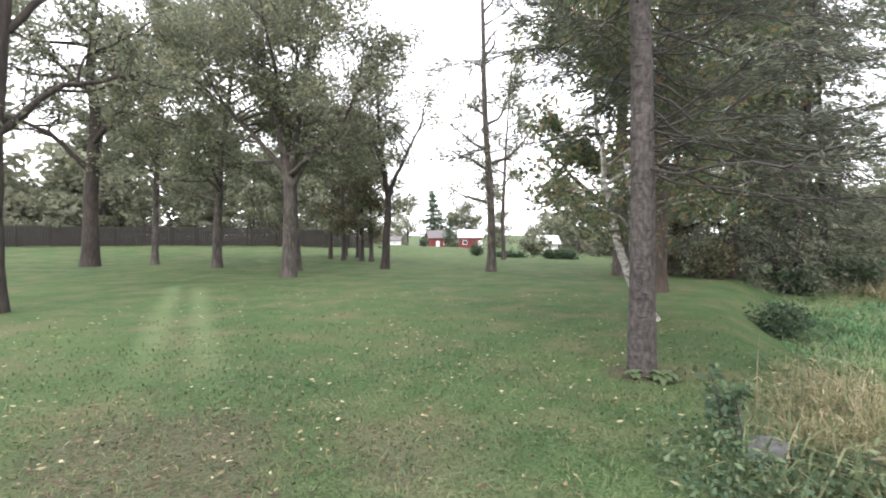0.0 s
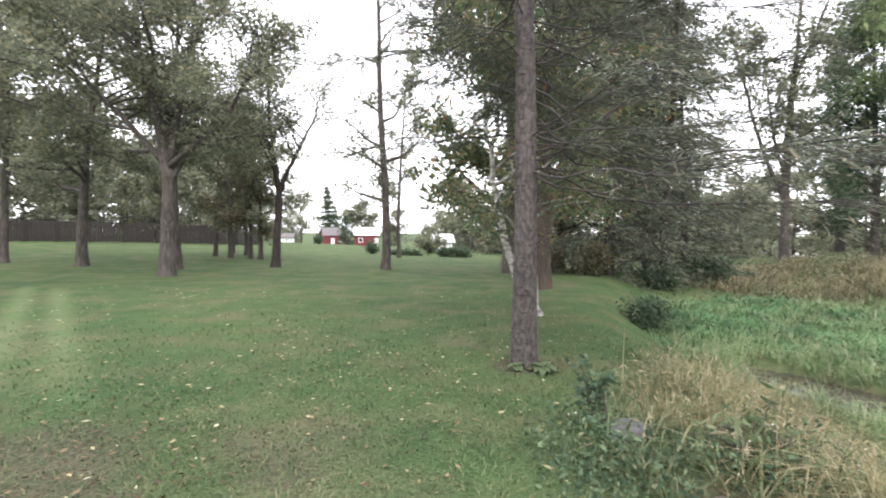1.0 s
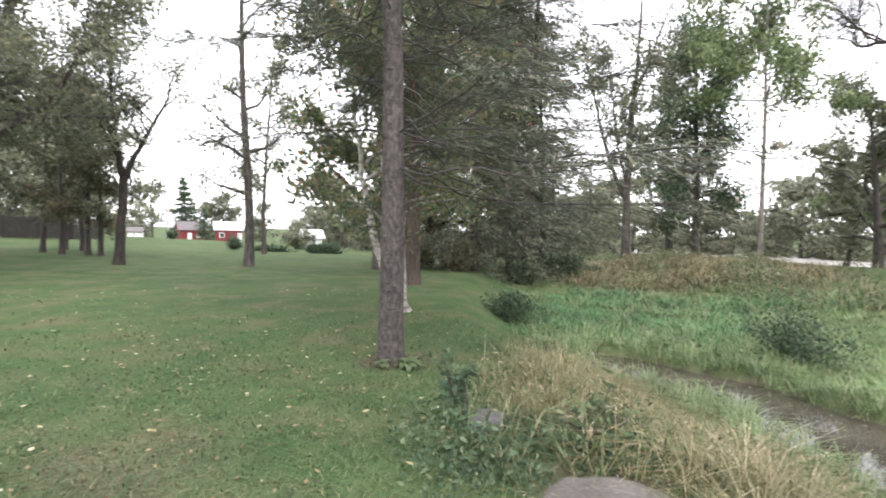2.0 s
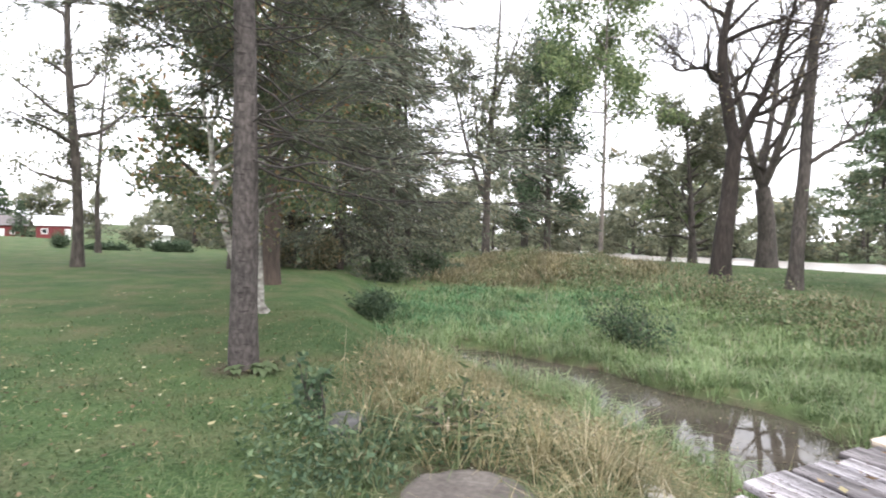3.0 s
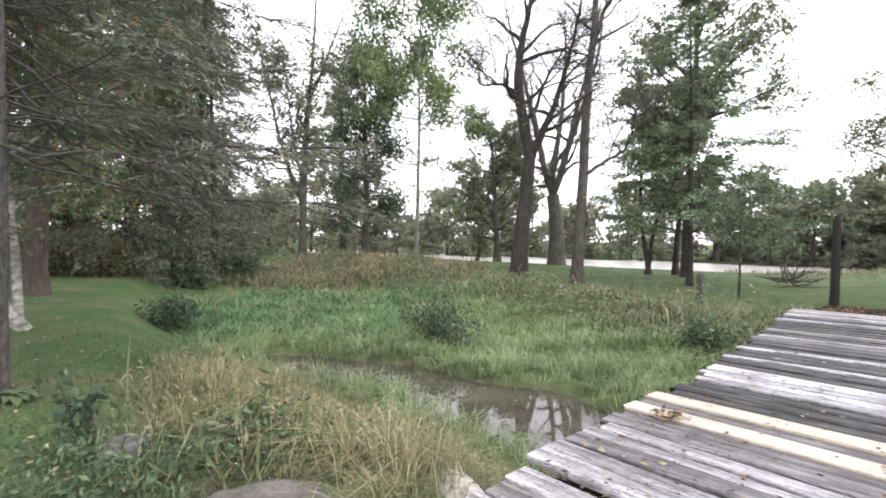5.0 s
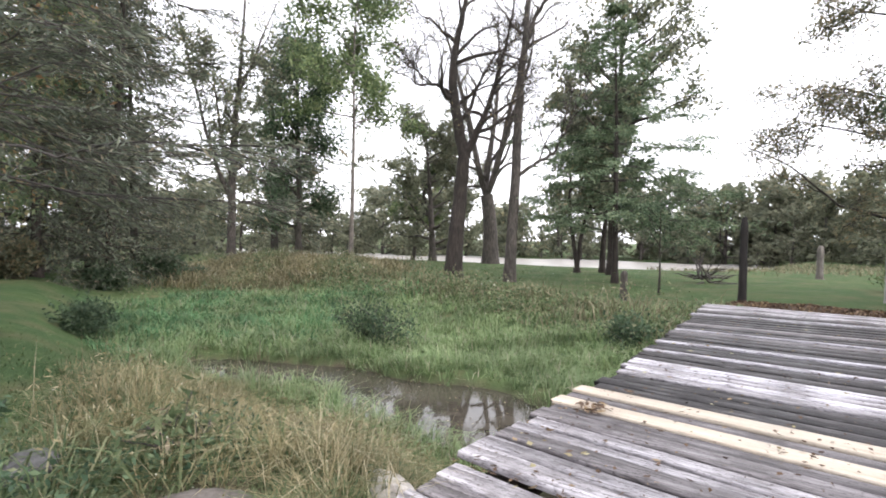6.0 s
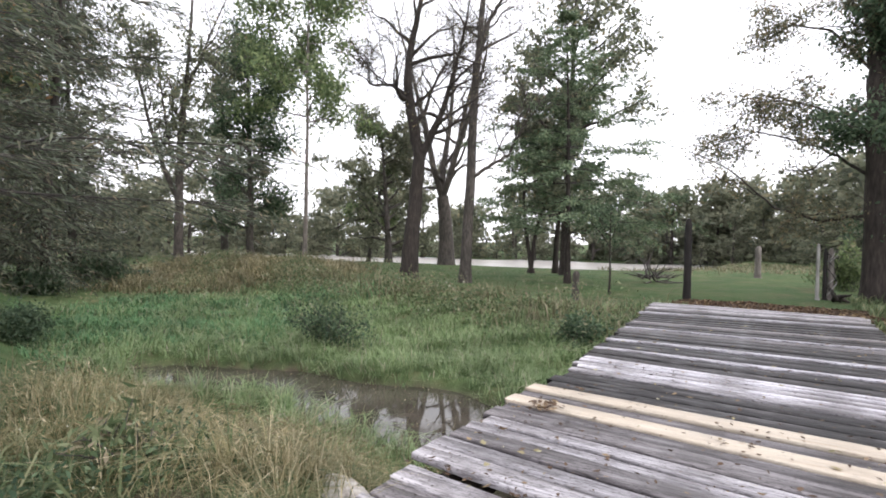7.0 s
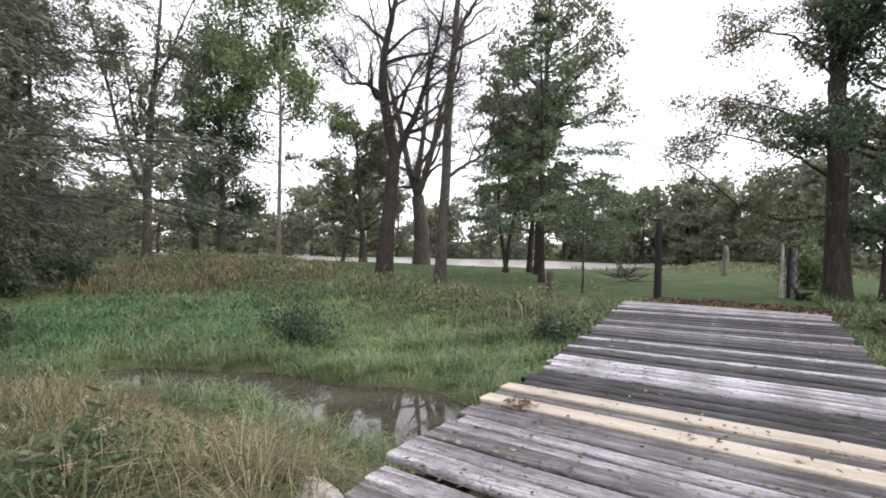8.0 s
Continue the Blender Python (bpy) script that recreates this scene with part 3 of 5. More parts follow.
prng = random.Random(5)
nail_v, nail_f = [], []
for i, (kind, a, lift) in enumerate(DECK):
    b = (DECK[i + 1][1] if i + 1 < len(DECK) else DECK_END) - prng.choice((.02, .026, .034))
    left = 2.06 + 0.09 * max(0, a - 5.7) + prng.uniform(-0.05, 0.05) + (0.05 if kind == "n" else 0)
    right = -1.45 + 0.02 * max(0, a - 6) + prng.uniform(-0.05, 0.05)
    u, w = far_side(a), far_side(b) - .006
    me, mid = plank_mesh(kind, a, b, u, w, left, right, 100 + i)
    top = deck_z((a + b) / 2) + lift + prng.uniform(-.003, .003)
    ob = piece("plank", me, bridge, "new yellow softwood plank" if kind == "n" else "")
    ob.matrix_local = pose(mid[0], mid[1], top + mid[2])
    for y in (1.75, 0.3, -1.15):
        t = (left - y) / (left - right)
        for g in (.25, .75):
            c = Vector((a + (b - a) * g + (u - a) * t + prng.uniform(-.012, .012), y + 0.05 * max(0, a - 6) + prng.uniform(-.02, .02), top + .004))
            k = len(nail_v)
            nail_v += [c + Vector((.009 * math.cos(q), .009 * math.sin(q), 0)) for q in (0, 1.05, 2.09, 3.14, 4.19, 5.24)]
            nail_f += [(k, k + 1, k + 2, k + 3), (k, k + 3, k + 4, k + 5)]
NAIL = plank_material("rusty_nail", (0.03, 0.022, 0.018), (0.07, 0.05, 0.04))
tagged(piece("nail_heads", mesh_from("nail_heads", nail_v, nail_f, NAIL, False), bridge, "dark rusty nail heads"), kind="stuff")
for y in (1.75, 0.3, -1.15):
    bm = bmesh.new()
    box(bm, 1.95, DECK_END - 0.1, y - 0.09, y + 0.09, -0.36, -0.078, 0.01)
    for v in bm.verts:
        v.co.z += 0.012 * max(0, v.co.x - 3) * 1.0
        v.co.y += 0.05 * max(0, v.co.x - 6)
    part("beam", bm, TIMBER, bridge, "dark timber bridge beam")

# ---- trees ----
# lawn trees
broadleaf("tree", "dark leaning tree with long bare limbs on the lawn", "tree", -11.9, 8.5, 12, .2, 10, LEAF_GREY, BARK_DARK, paths=[(.2, .05, [(0, 0), (0, 3), (.4, 7.5), (.7, 11.5)]), (.08, .015, [(.05, 3.6), (1.0, 4.7), (2.3, 5.2), (3.2, 5.1)]), (.09, .015, [(.3, 5.6), (1.5, 7.2), (2.8, 8.4)]), (.08, .02, [(.1, 4.6), (-1.4, 6), (-2.8, 7.4)])], clear=.35, n1=26, n2=8, n3=2, spread=2.2, leaves=5500, size=.12, wob=.18, group="lawn trees")
broadleaf("tree", "large grey-green locust tree with a dark trunk on the lawn", "tree", -23.2, 21.7, 18, .36, 11, LEAF_GREY, BARK_DARK, paths=[(.38, .05, [(0, 0), (.12, 4), (.35, 7), (.15, 10), (.6, 15), (.4, 18)]), (.14, .02, [(.1, 4.6), (-1.6, 6.4), (-3.6, 7.2), (-5.4, 6.8)]), (.13, .02, [(.3, 6.4), (1.8, 8.4), (3.0, 11)]), (.12, .02, [(.2, 8.4), (-1.8, 10.4), (-3.4, 13)])], clear=.25, n1=44, n2=8, n3=1, spread=4.0, low=.3, leaves=15000, size=.2, wob=.16, group="lawn trees")
broadleaf("tree", "slender grey-green tree on the lawn", "tree", -21.2, 23.65, 14, .18, 12, LEAF_GREY, clear=.28, n1=24, spread=4.6, low=.3, leaves=14000, size=.19, group="lawn trees")
broadleaf("tree", "grey-green lawn tree with a dark trunk", "tree", -16.6, 22.3, 13, .22, 13, LEAF_GREY, clear=.24, n1=28, spread=4.6, leaves=17000, size=.18, low=.3, group="lawn trees")
broadleaf("tree", "broad dense grey-green tree forking low over the lawn", "tree", -10.55, 17.96, 13.5, .26, 14, LEAF_GREY, paths=[(.25, .03, [(0, 0), (.07, 3.2), (-.15, 5), (-.7, 7), (-.9, 9.3), (-1, 13)]), (.14, .02, [(.07, 3.2), (.6, 4.3), (1.7, 5.2), (2.4, 6.5), (2.8, 8.4)]), (.13, .02, [(.1, 3.6), (.5, 6), (.9, 8.5), (1.2, 12)]), (.11, .02, [(0, 3.8), (-1.2, 5.2), (-2.2, 6.2), (-3.0, 8)])], clear=.22, n1=48, n2=9, n3=1, spread=3.8, leaves=34000, size=.14, low=.4, group="lawn trees")
broadleaf("tree", "pale slim tree close behind a broad one", "tree", -12.2, 21.75, 13, .2, 15, LEAF_GREY, clear=.3, n1=16, spread=3.2, leaves=10080, size=.19, group="lawn trees")
broadleaf("tree", "vase-shaped tree with a Y fork and thinning crown", "tree", -8.6, 23.2, 10.5, .2, 16, LEAF_GREY, BARK_DARK, paths=[(.19, .02, [(0, 0), (.18, 3.3), (-.05, 4.6), (-.2, 6), (-.35, 9.5)]), (.12, .02, [(.18, 3.2), (.57, 4.3), (1.04, 5.3), (1.7, 6.6), (2.1, 8.2)]), (.07, .015, [(.0, 4.2), (-.6, 5.4), (-1.1, 7), (-1.3, 8.5)])], clear=.5, n1=30, n2=9, n3=2, spread=2.3, leaves=7600, size=.12, rise=.8, group="lawn trees")
broadleaf("tree", "tall slim lawn tree with open upper branches", "tree", -3.6, 22.1, 16, .18, 17, LEAF_GREY, clear=.16, n1=22, n2=6, n3=2, spread=2.3, leaves=5520, size=.15, rise=.35, group="lawn trees", keep=(2, 7.5))
broadleaf("tree", "thin distant lawn tree", "tree", -4.6, 36, 14, .15, 18, LEAF_GREY, clear=.25, n1=14, spread=2.2, leaves=3600, size=.2, group="lawn trees")
for k, (tx, ty, th) in enumerate([(-15.2, 31.8, 9), (-13.6, 30.2, 9.5), (-15.5, 35.0, 10), (-12.2, 29.6, 7), (-11.4, 29.0, 7), (-14.0, 33.5, 9), (-18.5, 33, 11)]):
    broadleaf("tree", "small dark-leaved tree in a row", "tree", tx, ty, th, .14, 30 + k, LEAF_BROWN if k % 2 else LEAF_GREY, clear=.22, n1=14, n2=6, spread=1.7, leaves=4200, size=.2, low=.4, group="trees in a row")
broadleaf("tree", "thick-trunked tree with turning yellow-green leaves", "tree", 1.5, 21.5, 14, .3, 41, LEAF_AUTUMN, clear=.16, n1=24, n2=8, spread=4.6, leaves=18000, size=.2, low=.3)
broadleaf("tree", "brown-barked tree with yellowing leaves at the bank", "tree", 1.72, 14.86, 11, .25, 42, LEAF_AUTUMN, BARK_RED, clear=.28, n1=22, n2=8, spread=3.3, leaves=15600, size=.15, low=.2)
broadleaf("birch_tree", "leaning white-barked birch beside a spruce", "tree", 0.94, 10.1, 9, .10, 43, LEAF_AUTUMN, BARK_BIRCH, paths=[(.10, .012, [(0, 0), (-.36, .6), (-.6, 1.3), (-.8, 2.2), (-.96, 3.2), (-1.05, 4.2), (-1.0, 7)]), (.075, .02, [(-.02, .1), (-.07, 1.3), (-.25, 3), (-.2, 6)])], clear=.35, n1=24, n2=9, spread=2.2, leaves=12000, size=.095, start=.35, scatter=.16)
# old spruce by the path, bare lower boughs
conifer("spruce_tree", "old spruce with scaly grey trunk and bare lower boughs", "tree", 0.2, 6.2, 14, .15, 51, NEEDLE, BARK_PINE, bottom=2.3, reach=3.4, whorls=46, per=5, leaves=80000, size=.085, droop=.17, scatter=.04, bare=.12, low_more=1.5, sides=20, power=.45, narrow=.16, sector=(1.49, -0.72, .6, 3.6), near=True)
# dark spruces on the far bank of the lawn
for k, (tx, ty, th, rc) in enumerate([(5.4, 21.6, 18, 3.2), (8.0, 22.6, 20, 3.3), (4.2, 25.2, 18, 3.0), (7.0, 26.8, 19, 3.4), (9.9, 25.2, 13, 2.6)]):
    conifer("spruce_tree", "grey-brown spruce with boughs down to the ground", "tree", tx, ty, th, .17, 60 + k, NEEDLE, bottom=.4, reach=rc, whorls=26, per=6, leaves=20000, size=.185, droop=.3, scatter=.15, power=.32, narrow=.22, group="spruces at the bank")
broadleaf("maple_tree", "tall brownish maple among the spruces", "tree", 6.3, 24.4, 15, .2, 66, LEAF_BROWN, BARK_DARK, clear=.12, n1=24, n2=8, spread=3.2, leaves=10000, size=.18, low=.3)
broadleaf("maple_tree", "yellowing maple crowded by spruces", "tree", 9.0, 27.6, 14, .2, 67, LEAF_AUTUMN, BARK_DARK, clear=.12, n1=22, n2=8, spread=3.2, leaves=9000, size=.2, low=.3)
# trees over the marsh and by the river
broadleaf("tree", "tall tree with bare upper branches and leafy skirt", "tree", 17.5, 30.3, 19, .26, 71, LEAF_GREY, paths=[(.27, .05, [(0, 0), (0, 5), (.1, 9), (.4, 12), (.6, 18)]), (.12, .02, [(.2, 10.2), (1.0, 12), (1.6, 14), (2.6, 16.5)]), (.15, .03, [(0, 3.6), (-.8, 5.4), (-1.6, 8), (-2.3, 11), (-3.0, 14)]), (.10, .02, [(0, 4.6), (-.6, 7), (-1.0, 10), (-1.4, 13)])], clear=.16, n1=40, n2=9, n3=4, spread=3.0, leaves=8000, size=.22, keep=(1, 14), twig_r=.016, wob=.18)
broadleaf("tree", "round dark-green tree by the river", "tree", 24.9, 36.6, 15, .3, 72, LEAF_GREY, clear=.12, n1=24, n2=8, spread=4.4, leaves=15000, size=.24, low=.3)
broadleaf("tree", "dense dark-green tree by the river", "tree", 24.2, 32.6, 16, .28, 73, LEAF_DARK, clear=.14, n1=26, n2=8, spread=3.8, leaves=17000, size=.23, scatter=.5, low=.3)
broadleaf("poplar_tree", "thin tall poplar with bright green crown", "tree", 23.5, 26.2, 21, .15, 74, LEAF_BRIGHT, BARK_PALE, clear=.4, n1=32, n2=9, spread=4.5, leaves=17000, size=.27, rise=.5, scatter=.4, low=.3)
broadleaf("dead_tree", "bare shaggy-barked tree forked high up", "tree", 17.6, 13.4, 17, .34, 75, LEAF_BROWN, BARK_DARK, paths=[(.36, .04, [(0, 0), (.12, 2.5), (.38, 5.2), (-.19, 7.55), (-.19, 9.6), (.33, 11.8), (.6, 15)]), (.2, .03, [(.38, 5.1), (.83, 6.0), (1.35, 7.3), (1.9, 9.4), (2.4, 12)]), (.10, .015, [(-.2, 7.6), (-.9, 8.2), (-1.7, 8.1), (-2.4, 8.6)]), (.09, .015, [(1.3, 7.2), (2.1, 7.9), (2.8, 9.2), (3.4, 10.2)])], clear=.42, n1=44, n2=11, n3=6, spread=3.2, leaves=2600, size=.10, rise=.45, twig_r=.013, wob=.2)
broadleaf("tree", "straight grey-barked tree with a bare crown", "tree", 18.65, 11.3, 19, .22, 76, LEAF_BROWN, BARK, paths=[(.24, .04, [(0, 0), (.12, 4), (.25, 8.2), (.45, 11), (.6, 14), (.7, 18)]), (.09, .015, [(.15, 4.3), (1.0, 4.9), (1.75, 5.4), (2.2, 6.4), (2.7, 8)]), (.11, .02, [(.3, 9.2), (.7, 10.8), (1.4, 12), (2.2, 13.4)])], clear=.45, n1=28, n2=10, n3=5, spread=3.0, leaves=1800, size=.11, rise=.6, twig_r=.013, wob=.18)
broadleaf("dead_tree", "pale many-stemmed bare tree near the river", "tree", 33.0, 21.6, 19, .55, 77, LEAF_BROWN, BARK, forks=(5.0, (-.35, .15, 1.0), (.1, .1, 1.05), (.35, -.3, .95), (-.1, -.4, .9)), n1=36, n2=9, n3=6, spread=4.4, leaves=3500, size=.13, twig_r=.016, wob=.16)
broadleaf("tree", "broad green tree on the river bank", "tree", 33.5, 27.5, 11, .3, 78, LEAF_HAZED, clear=.08, n1=26, n2=8, spread=4.8, leaves=14400, size=.3, low=.3)
broadleaf("tree", "small leaning riverside tree", "tree", 35.3, 31.3, 8, .2, 79, LEAF_BRIGHT, clear=.3, n1=14, spread=2.6, leaves=6000, size=.28, lean=(.2, -.1))
conifer("larch_tree", "soft green larch with layered boughs", "tree", 22.5, 8.35, 12.5, .14, 81, NEEDLE_GREEN, bottom=1.9, reach=5.4, whorls=18, per=6, leaves=24000, size=.18, droop=.16, scatter=.10, power=.85, narrow=.28)
broadleaf("oak_tree", "tall leafy oak behind a larch", "tree", 27.8, 10.5, 19, .26, 82, LEAF_GREY, BARK_DARK, clear=.3, n1=26, n2=9, spread=5.0, leaves=13000, size=.24)
broadleaf("tree", "dark twin-stemmed tree near the river", "tree", 28.3, 12.7, 10, .2, 83, LEAF_GREY, BARK_DARK, forks=(.3, (-.05, .06, 1.0), (.08, -.05, .95)), n1=20, n2=7, spread=2.8, leaves=12000, size=.26, start=.3)
broadleaf("tree", "slim dark tree near the river", "tree", 29.5, 11.7, 10, .18, 84, LEAF_DARK, BARK_DARK, clear=.3, n1=16, n2=7, spread=2.6, leaves=10080, size=.26)
broadleaf("sapling", "thin dark sapling on the grass", "sapling", 18.7, 5.4, 3.2, .045, 85, LEAF_DARK, BARK_DARK, clear=.4, n1=8, n2=4, spread=.8, leaves=450, size=.12)
broadleaf("tree", "big dark-barked tree with hanging limbs at the bridge end", "tree", 19.7, -2.05, 15, .28, 86, LEAF_BROWN, BARK_DARK, paths=[(.36, .1, [(0, 0), (-.05, 2.7), (-.1, 5.5), (-.2, 8), (-.5, 10.5), (-.9, 14)]), (.2, .04, [(-.15, 7.6), (.5, 8.2), (1.1, 9.6), (1.8, 11.3), (2.5, 13.4)]), (.05, .008, [(-.1, 4.6), (-1.5, 5.9), (-3.1, 6.6), (-4.6, 6.2)]), (.055, .01, [(-.1, 2.6), (-1.4, 2.4), (-2.7, 2.9), (-4.2, 4.3), (-5.3, 4.9)]), (.05, .008, [(-.2, 6.6), (-1.4, 8.2), (-2.6, 8.6), (-3.4, 8.0)]), (.05, .008, [(-.1, 3.6), (-1.5, 4.7), (-3.2, 5.3), (-4.8, 4.8)]), (.05, .012, [(0, 4.4), (1.2, 5.2), (2.4, 5.0)])], clear=.3, n1=56, n2=7, n3=2, spread=1.7, leaves=17000, size=.125, low=.45, rise=.1, wob=.22, scatter=.2, narrow=.36)
broadleaf("tree", "dark leafy tree beside a big trunk", "tree", 19.4, -3.2, 10, .2, 87, LEAF_DARK, BARK_DARK, clear=.15, n1=26, n2=8, spread=3.0, leaves=22000, size=.15, low=.5)

# ---- far trees, fence, houses ----


def far_tree(seed, tall, spread, leaf, leaves=1350, size=.74, low=.3):
    return broadleaf("tree", "distant leafy tree in a wood", "tree", 0, -400 - seed, tall, .25, seed, leaf, BARK, clear=.04, n1=18, n2=3, spread=spread, leaves=leaves, size=size, low=low, scatter=.5, far=True, group="far wood")


FAR = [far_tree(201, 11, 4.6, LEAF_HAZED), far_tree(202, 12, 5.0, LEAF_GREY), far_tree(203, 10, 4.6, LEAF_HAZED), far_tree(204, 13, 5.0, LEAF_HAZED), far_tree(205, 9, 4.6, LEAF_GREY, low=.7), far_tree(206, 6, 4.4, LEAF_HAZED, 1500, low=.9)]
frng = random.Random(77)


def belt(pts, count, deep, lo, hi, first=False):
    """Far trees along a line through pts, deep metres thick."""
    seg = [math.dist(a, b) for a, b in zip(pts, pts[1:])]
    for k in range(count):
        s = (k + frng.uniform(0.1, 0.9)) / count * sum(seg)
        i = 0
        while s > seg[i] and i < len(seg) - 1:
            s, i = s - seg[i], i + 1
        f = s / seg[i]
        bx = pts[i][0] + (pts[i + 1][0] - pts[i][0]) * f + frng.uniform(-deep, deep)
        by = pts[i][1] + (pts[i + 1][1] - pts[i][1]) * f + frng.uniform(-deep, deep)
        sc = frng.uniform(lo, hi)
        src = frng.choice(FAR)
        m = pose(bx, by, hz(bx, by) - 0.3, 0, 0, frng.uniform(0, 360)) @ Matrix.Diagonal((sc * frng.uniform(.9, 1.15), sc * frng.uniform(.9, 1.15), sc, 1))
        if FAR_FREE and src in FAR_FREE:
            FAR_FREE.remove(src)
            src.matrix_world = m
        else:
            copy_thing(src, m)


FAR_FREE = list(FAR)
belt([(-62, 30), (-52, 42), (-42, 52), (-28, 62)], 13, 3, .7, 1.1)
belt([(-64, 36), (-48, 52), (-30, 68)], 5, 2, 1.0, 1.3)
belt([(-72, 42), (-54, 60), (-36, 76)], 10, 3, 1.0, 1.4)
belt([(-56, 138), (-34, 134), (-12, 128), (4, 104)], 14, 4, .6, .95)
belt([(-2, 82), (6, 62), (12, 52)], 7, 3, .7, 1.0)
belt([(10, 40), (16, 44), (22, 46)], 5, 2, .6, .9)
belt([(30, 100), (52, 78), (72, 58), (84, 40), (92, 22), (90, 8)], 32, 4, .75, 1.0)
belt([(96, 28), (88, 6), (72, -6), (64, -18)], 20, 3, .75, 1.0)
belt([(40, 112), (66, 86), (92, 58), (104, 30), (104, 0)], 16, 5, 1.0, 1.3)
belt([(30, 96), (50, 75), (69, 56), (80, 39), (87, 22), (80, 2), (66, -8)], 26, 2, .4, .6)
belt([(-60, 27), (-50, 37), (-41, 44.5), (-34, 49), (-24, 53)], 16, 1.2, .38, .6)
belt([(58, -4), (54, -14), (46, -22), (34, -20)], 8, 2, .7, 1.0)


def painted(name, dark, light, scale=3.0, rough=0.7, stretch=None):
    m, n, l, p = nodes_of(name)
    t = noise_node(n, l, scale, 4, stretch)
    r = ramp_node(n, [(0.35, dark), (0.65, light)])
    l.new(t.outputs[0], r.inputs[0])
    l.new(r.outputs[0], p.inputs["Base Color"])
    p.inputs["Roughness"].default_value = rough
    bump_to(n, l, p, t.outputs[0], 0.3, 0.01)
    return m


RED = painted("barn_red_boards", (0.13, 0.02, 0.025), (0.19, 0.034, 0.036), 2.0, stretch=(3, 3, .3))
WHITE = painted("white_paint", (0.68, 0.68, 0.68), (0.82, 0.82, 0.82))
ROOF_WHITE = painted("pale_metal_roof", (0.70, 0.70, 0.73), (0.82, 0.82, 0.84), 1.0, .4)
ROOF_DARK = painted("dark_shingles", (0.10, 0.09, 0.09), (0.17, 0.15, 0.15))
FENCE = painted("dark_fence_boards", (0.012, 0.010, 0.009), (0.028, 0.023, 0.02), 4.0, .85, (3, 3, .3))
PANE = painted("window_dark_glass", (0.02, 0.022, 0.025), (0.04, 0.045, 0.05), 1.0, .08)
POST_DARK = bark_material("post_dark_timber", (0.010, 0.008, 0.008), (0.033, 0.028, 0.025), 8, (0.550, 0.550, 0.110))
POST_PALE = bark_material("post_pale_timber", (0.25, 0.24, 0.23), (0.55, 0.54, 0.52), 8, (1, 1, .2))
POST_GREY = bark_material("post_grey_timber", (0.12, 0.105, 0.095), (0.30, 0.27, 0.25), 10, (1, 1, .2))


def gable_house(name, label, x, y, turn, length, width, eaves, ridge, wall_mat, roof_mat, windows, doors=()):
    ob = thing(name, x, y, hz(x, y) - 0.1, label, "building", turn=turn)
    bm = bmesh.new()
    outline = [(-width / 2, 0), (width / 2, 0), (width / 2, eaves), (0, ridge), (-width / 2, eaves)]
    ends = [[bm.verts.new((sx * length / 2, yy, zz)) for yy, zz in outline] for sx in (-1, 1)]
    bm.faces.new(ends[0])
    bm.faces.new(ends[1][::-1])
    for i in range(5):
        j = (i + 1) % 5
        bm.faces.new((ends[0][i], ends[1][i], ends[1][j], ends[0][j]))
    bmesh.ops.recalc_face_normals(bm, faces=bm.faces)
    part("wall", bm, wall_mat, ob)
    for s in (-1, 1):
        bm = bmesh.new()
        run = math.hypot(width / 2, ridge - eaves) + 0.35
        box(bm, -length / 2 - .3, length / 2 + .3, -run / 2, run / 2, -.06, .06)
        slope = math.atan2(ridge - eaves, width / 2)
        bmesh.ops.transform(bm, matrix=pose(0, s * (width / 4 + .12), (ridge + eaves) / 2 + 0.02, -s * math.degrees(slope)), verts=bm.verts)
        part("roof", bm, roof_mat, ob)
    for wx, wz, ww, wh in windows:
        bm = bmesh.new()
        box(bm, wx - ww / 2, wx + ww / 2, -width / 2 - .05, -width / 2 + .02, wz - wh / 2, wz + wh / 2)
        w = part("window", bm, WHITE, ob, "white-framed window")
        bm = bmesh.new()
        box(bm, wx - ww / 2 + .12, wx + ww / 2 - .12, -width / 2 - .07, -width / 2 - .03, wz - wh / 2 + .12, wz + wh / 2 - .12)
        part("pane", bm, PANE, w)
    for wx, ww, wh in doors:
        bm = bmesh.new()
        box(bm, wx - ww / 2, wx + ww / 2, -width / 2 - .06, -width / 2 + .02, 0, wh)
        part("door", bm, WHITE, ob, "white door")
    return ob


gable_house("barn", "red barn with a pale metal roof beyond the lawn", -19.4, 109.5, 10, 4.6, 5.4, 2.6, 4.0, RED, ROOF_WHITE, [(-1.2, 1.6, .9, .9)], [(1.9, .8, 2.0)])
gable_house("barn", "red gabled barn with a dark roof", -27.2, 114.5, 25, 5.2, 4.4, 2.4, 3.9, RED, ROOF_DARK, [(0.7, 1.2, .6, .7)], [(-.8, .8, 1.8)])
gable_house("house", "small white house beyond a clipped hedge", -2.6, 66, 15, 2.0, 2.4, 1.3, 2.1, WHITE, ROOF_WHITE, [(0, .9, .5, .5)])
gable_house("shed", "small white shed far behind the lawn trees", -36.5, 112, 10, 2.4, 2.4, 1.4, 2.1, WHITE, ROOF_DARK, [(0, .9, .5, .5)])
conifer("spruce_tree", "tall dark spruce beside the red barns", "tree", -29.4, 120, 13.6, .22, 301, LEAF_DARK, bottom=.6, reach=3.3, whorls=22, per=7, leaves=11000, size=.42, droop=.2, scatter=.2, power=.85)
conifer("spruce_tree", "small dark spruce in front of a red barn", "tree", -20.4, 93, 5.2, .12, 302, LEAF_DARK, bottom=.3, reach=1.6, whorls=14, per=6, leaves=2500, size=.3, droop=.2, scatter=.15, power=.85)

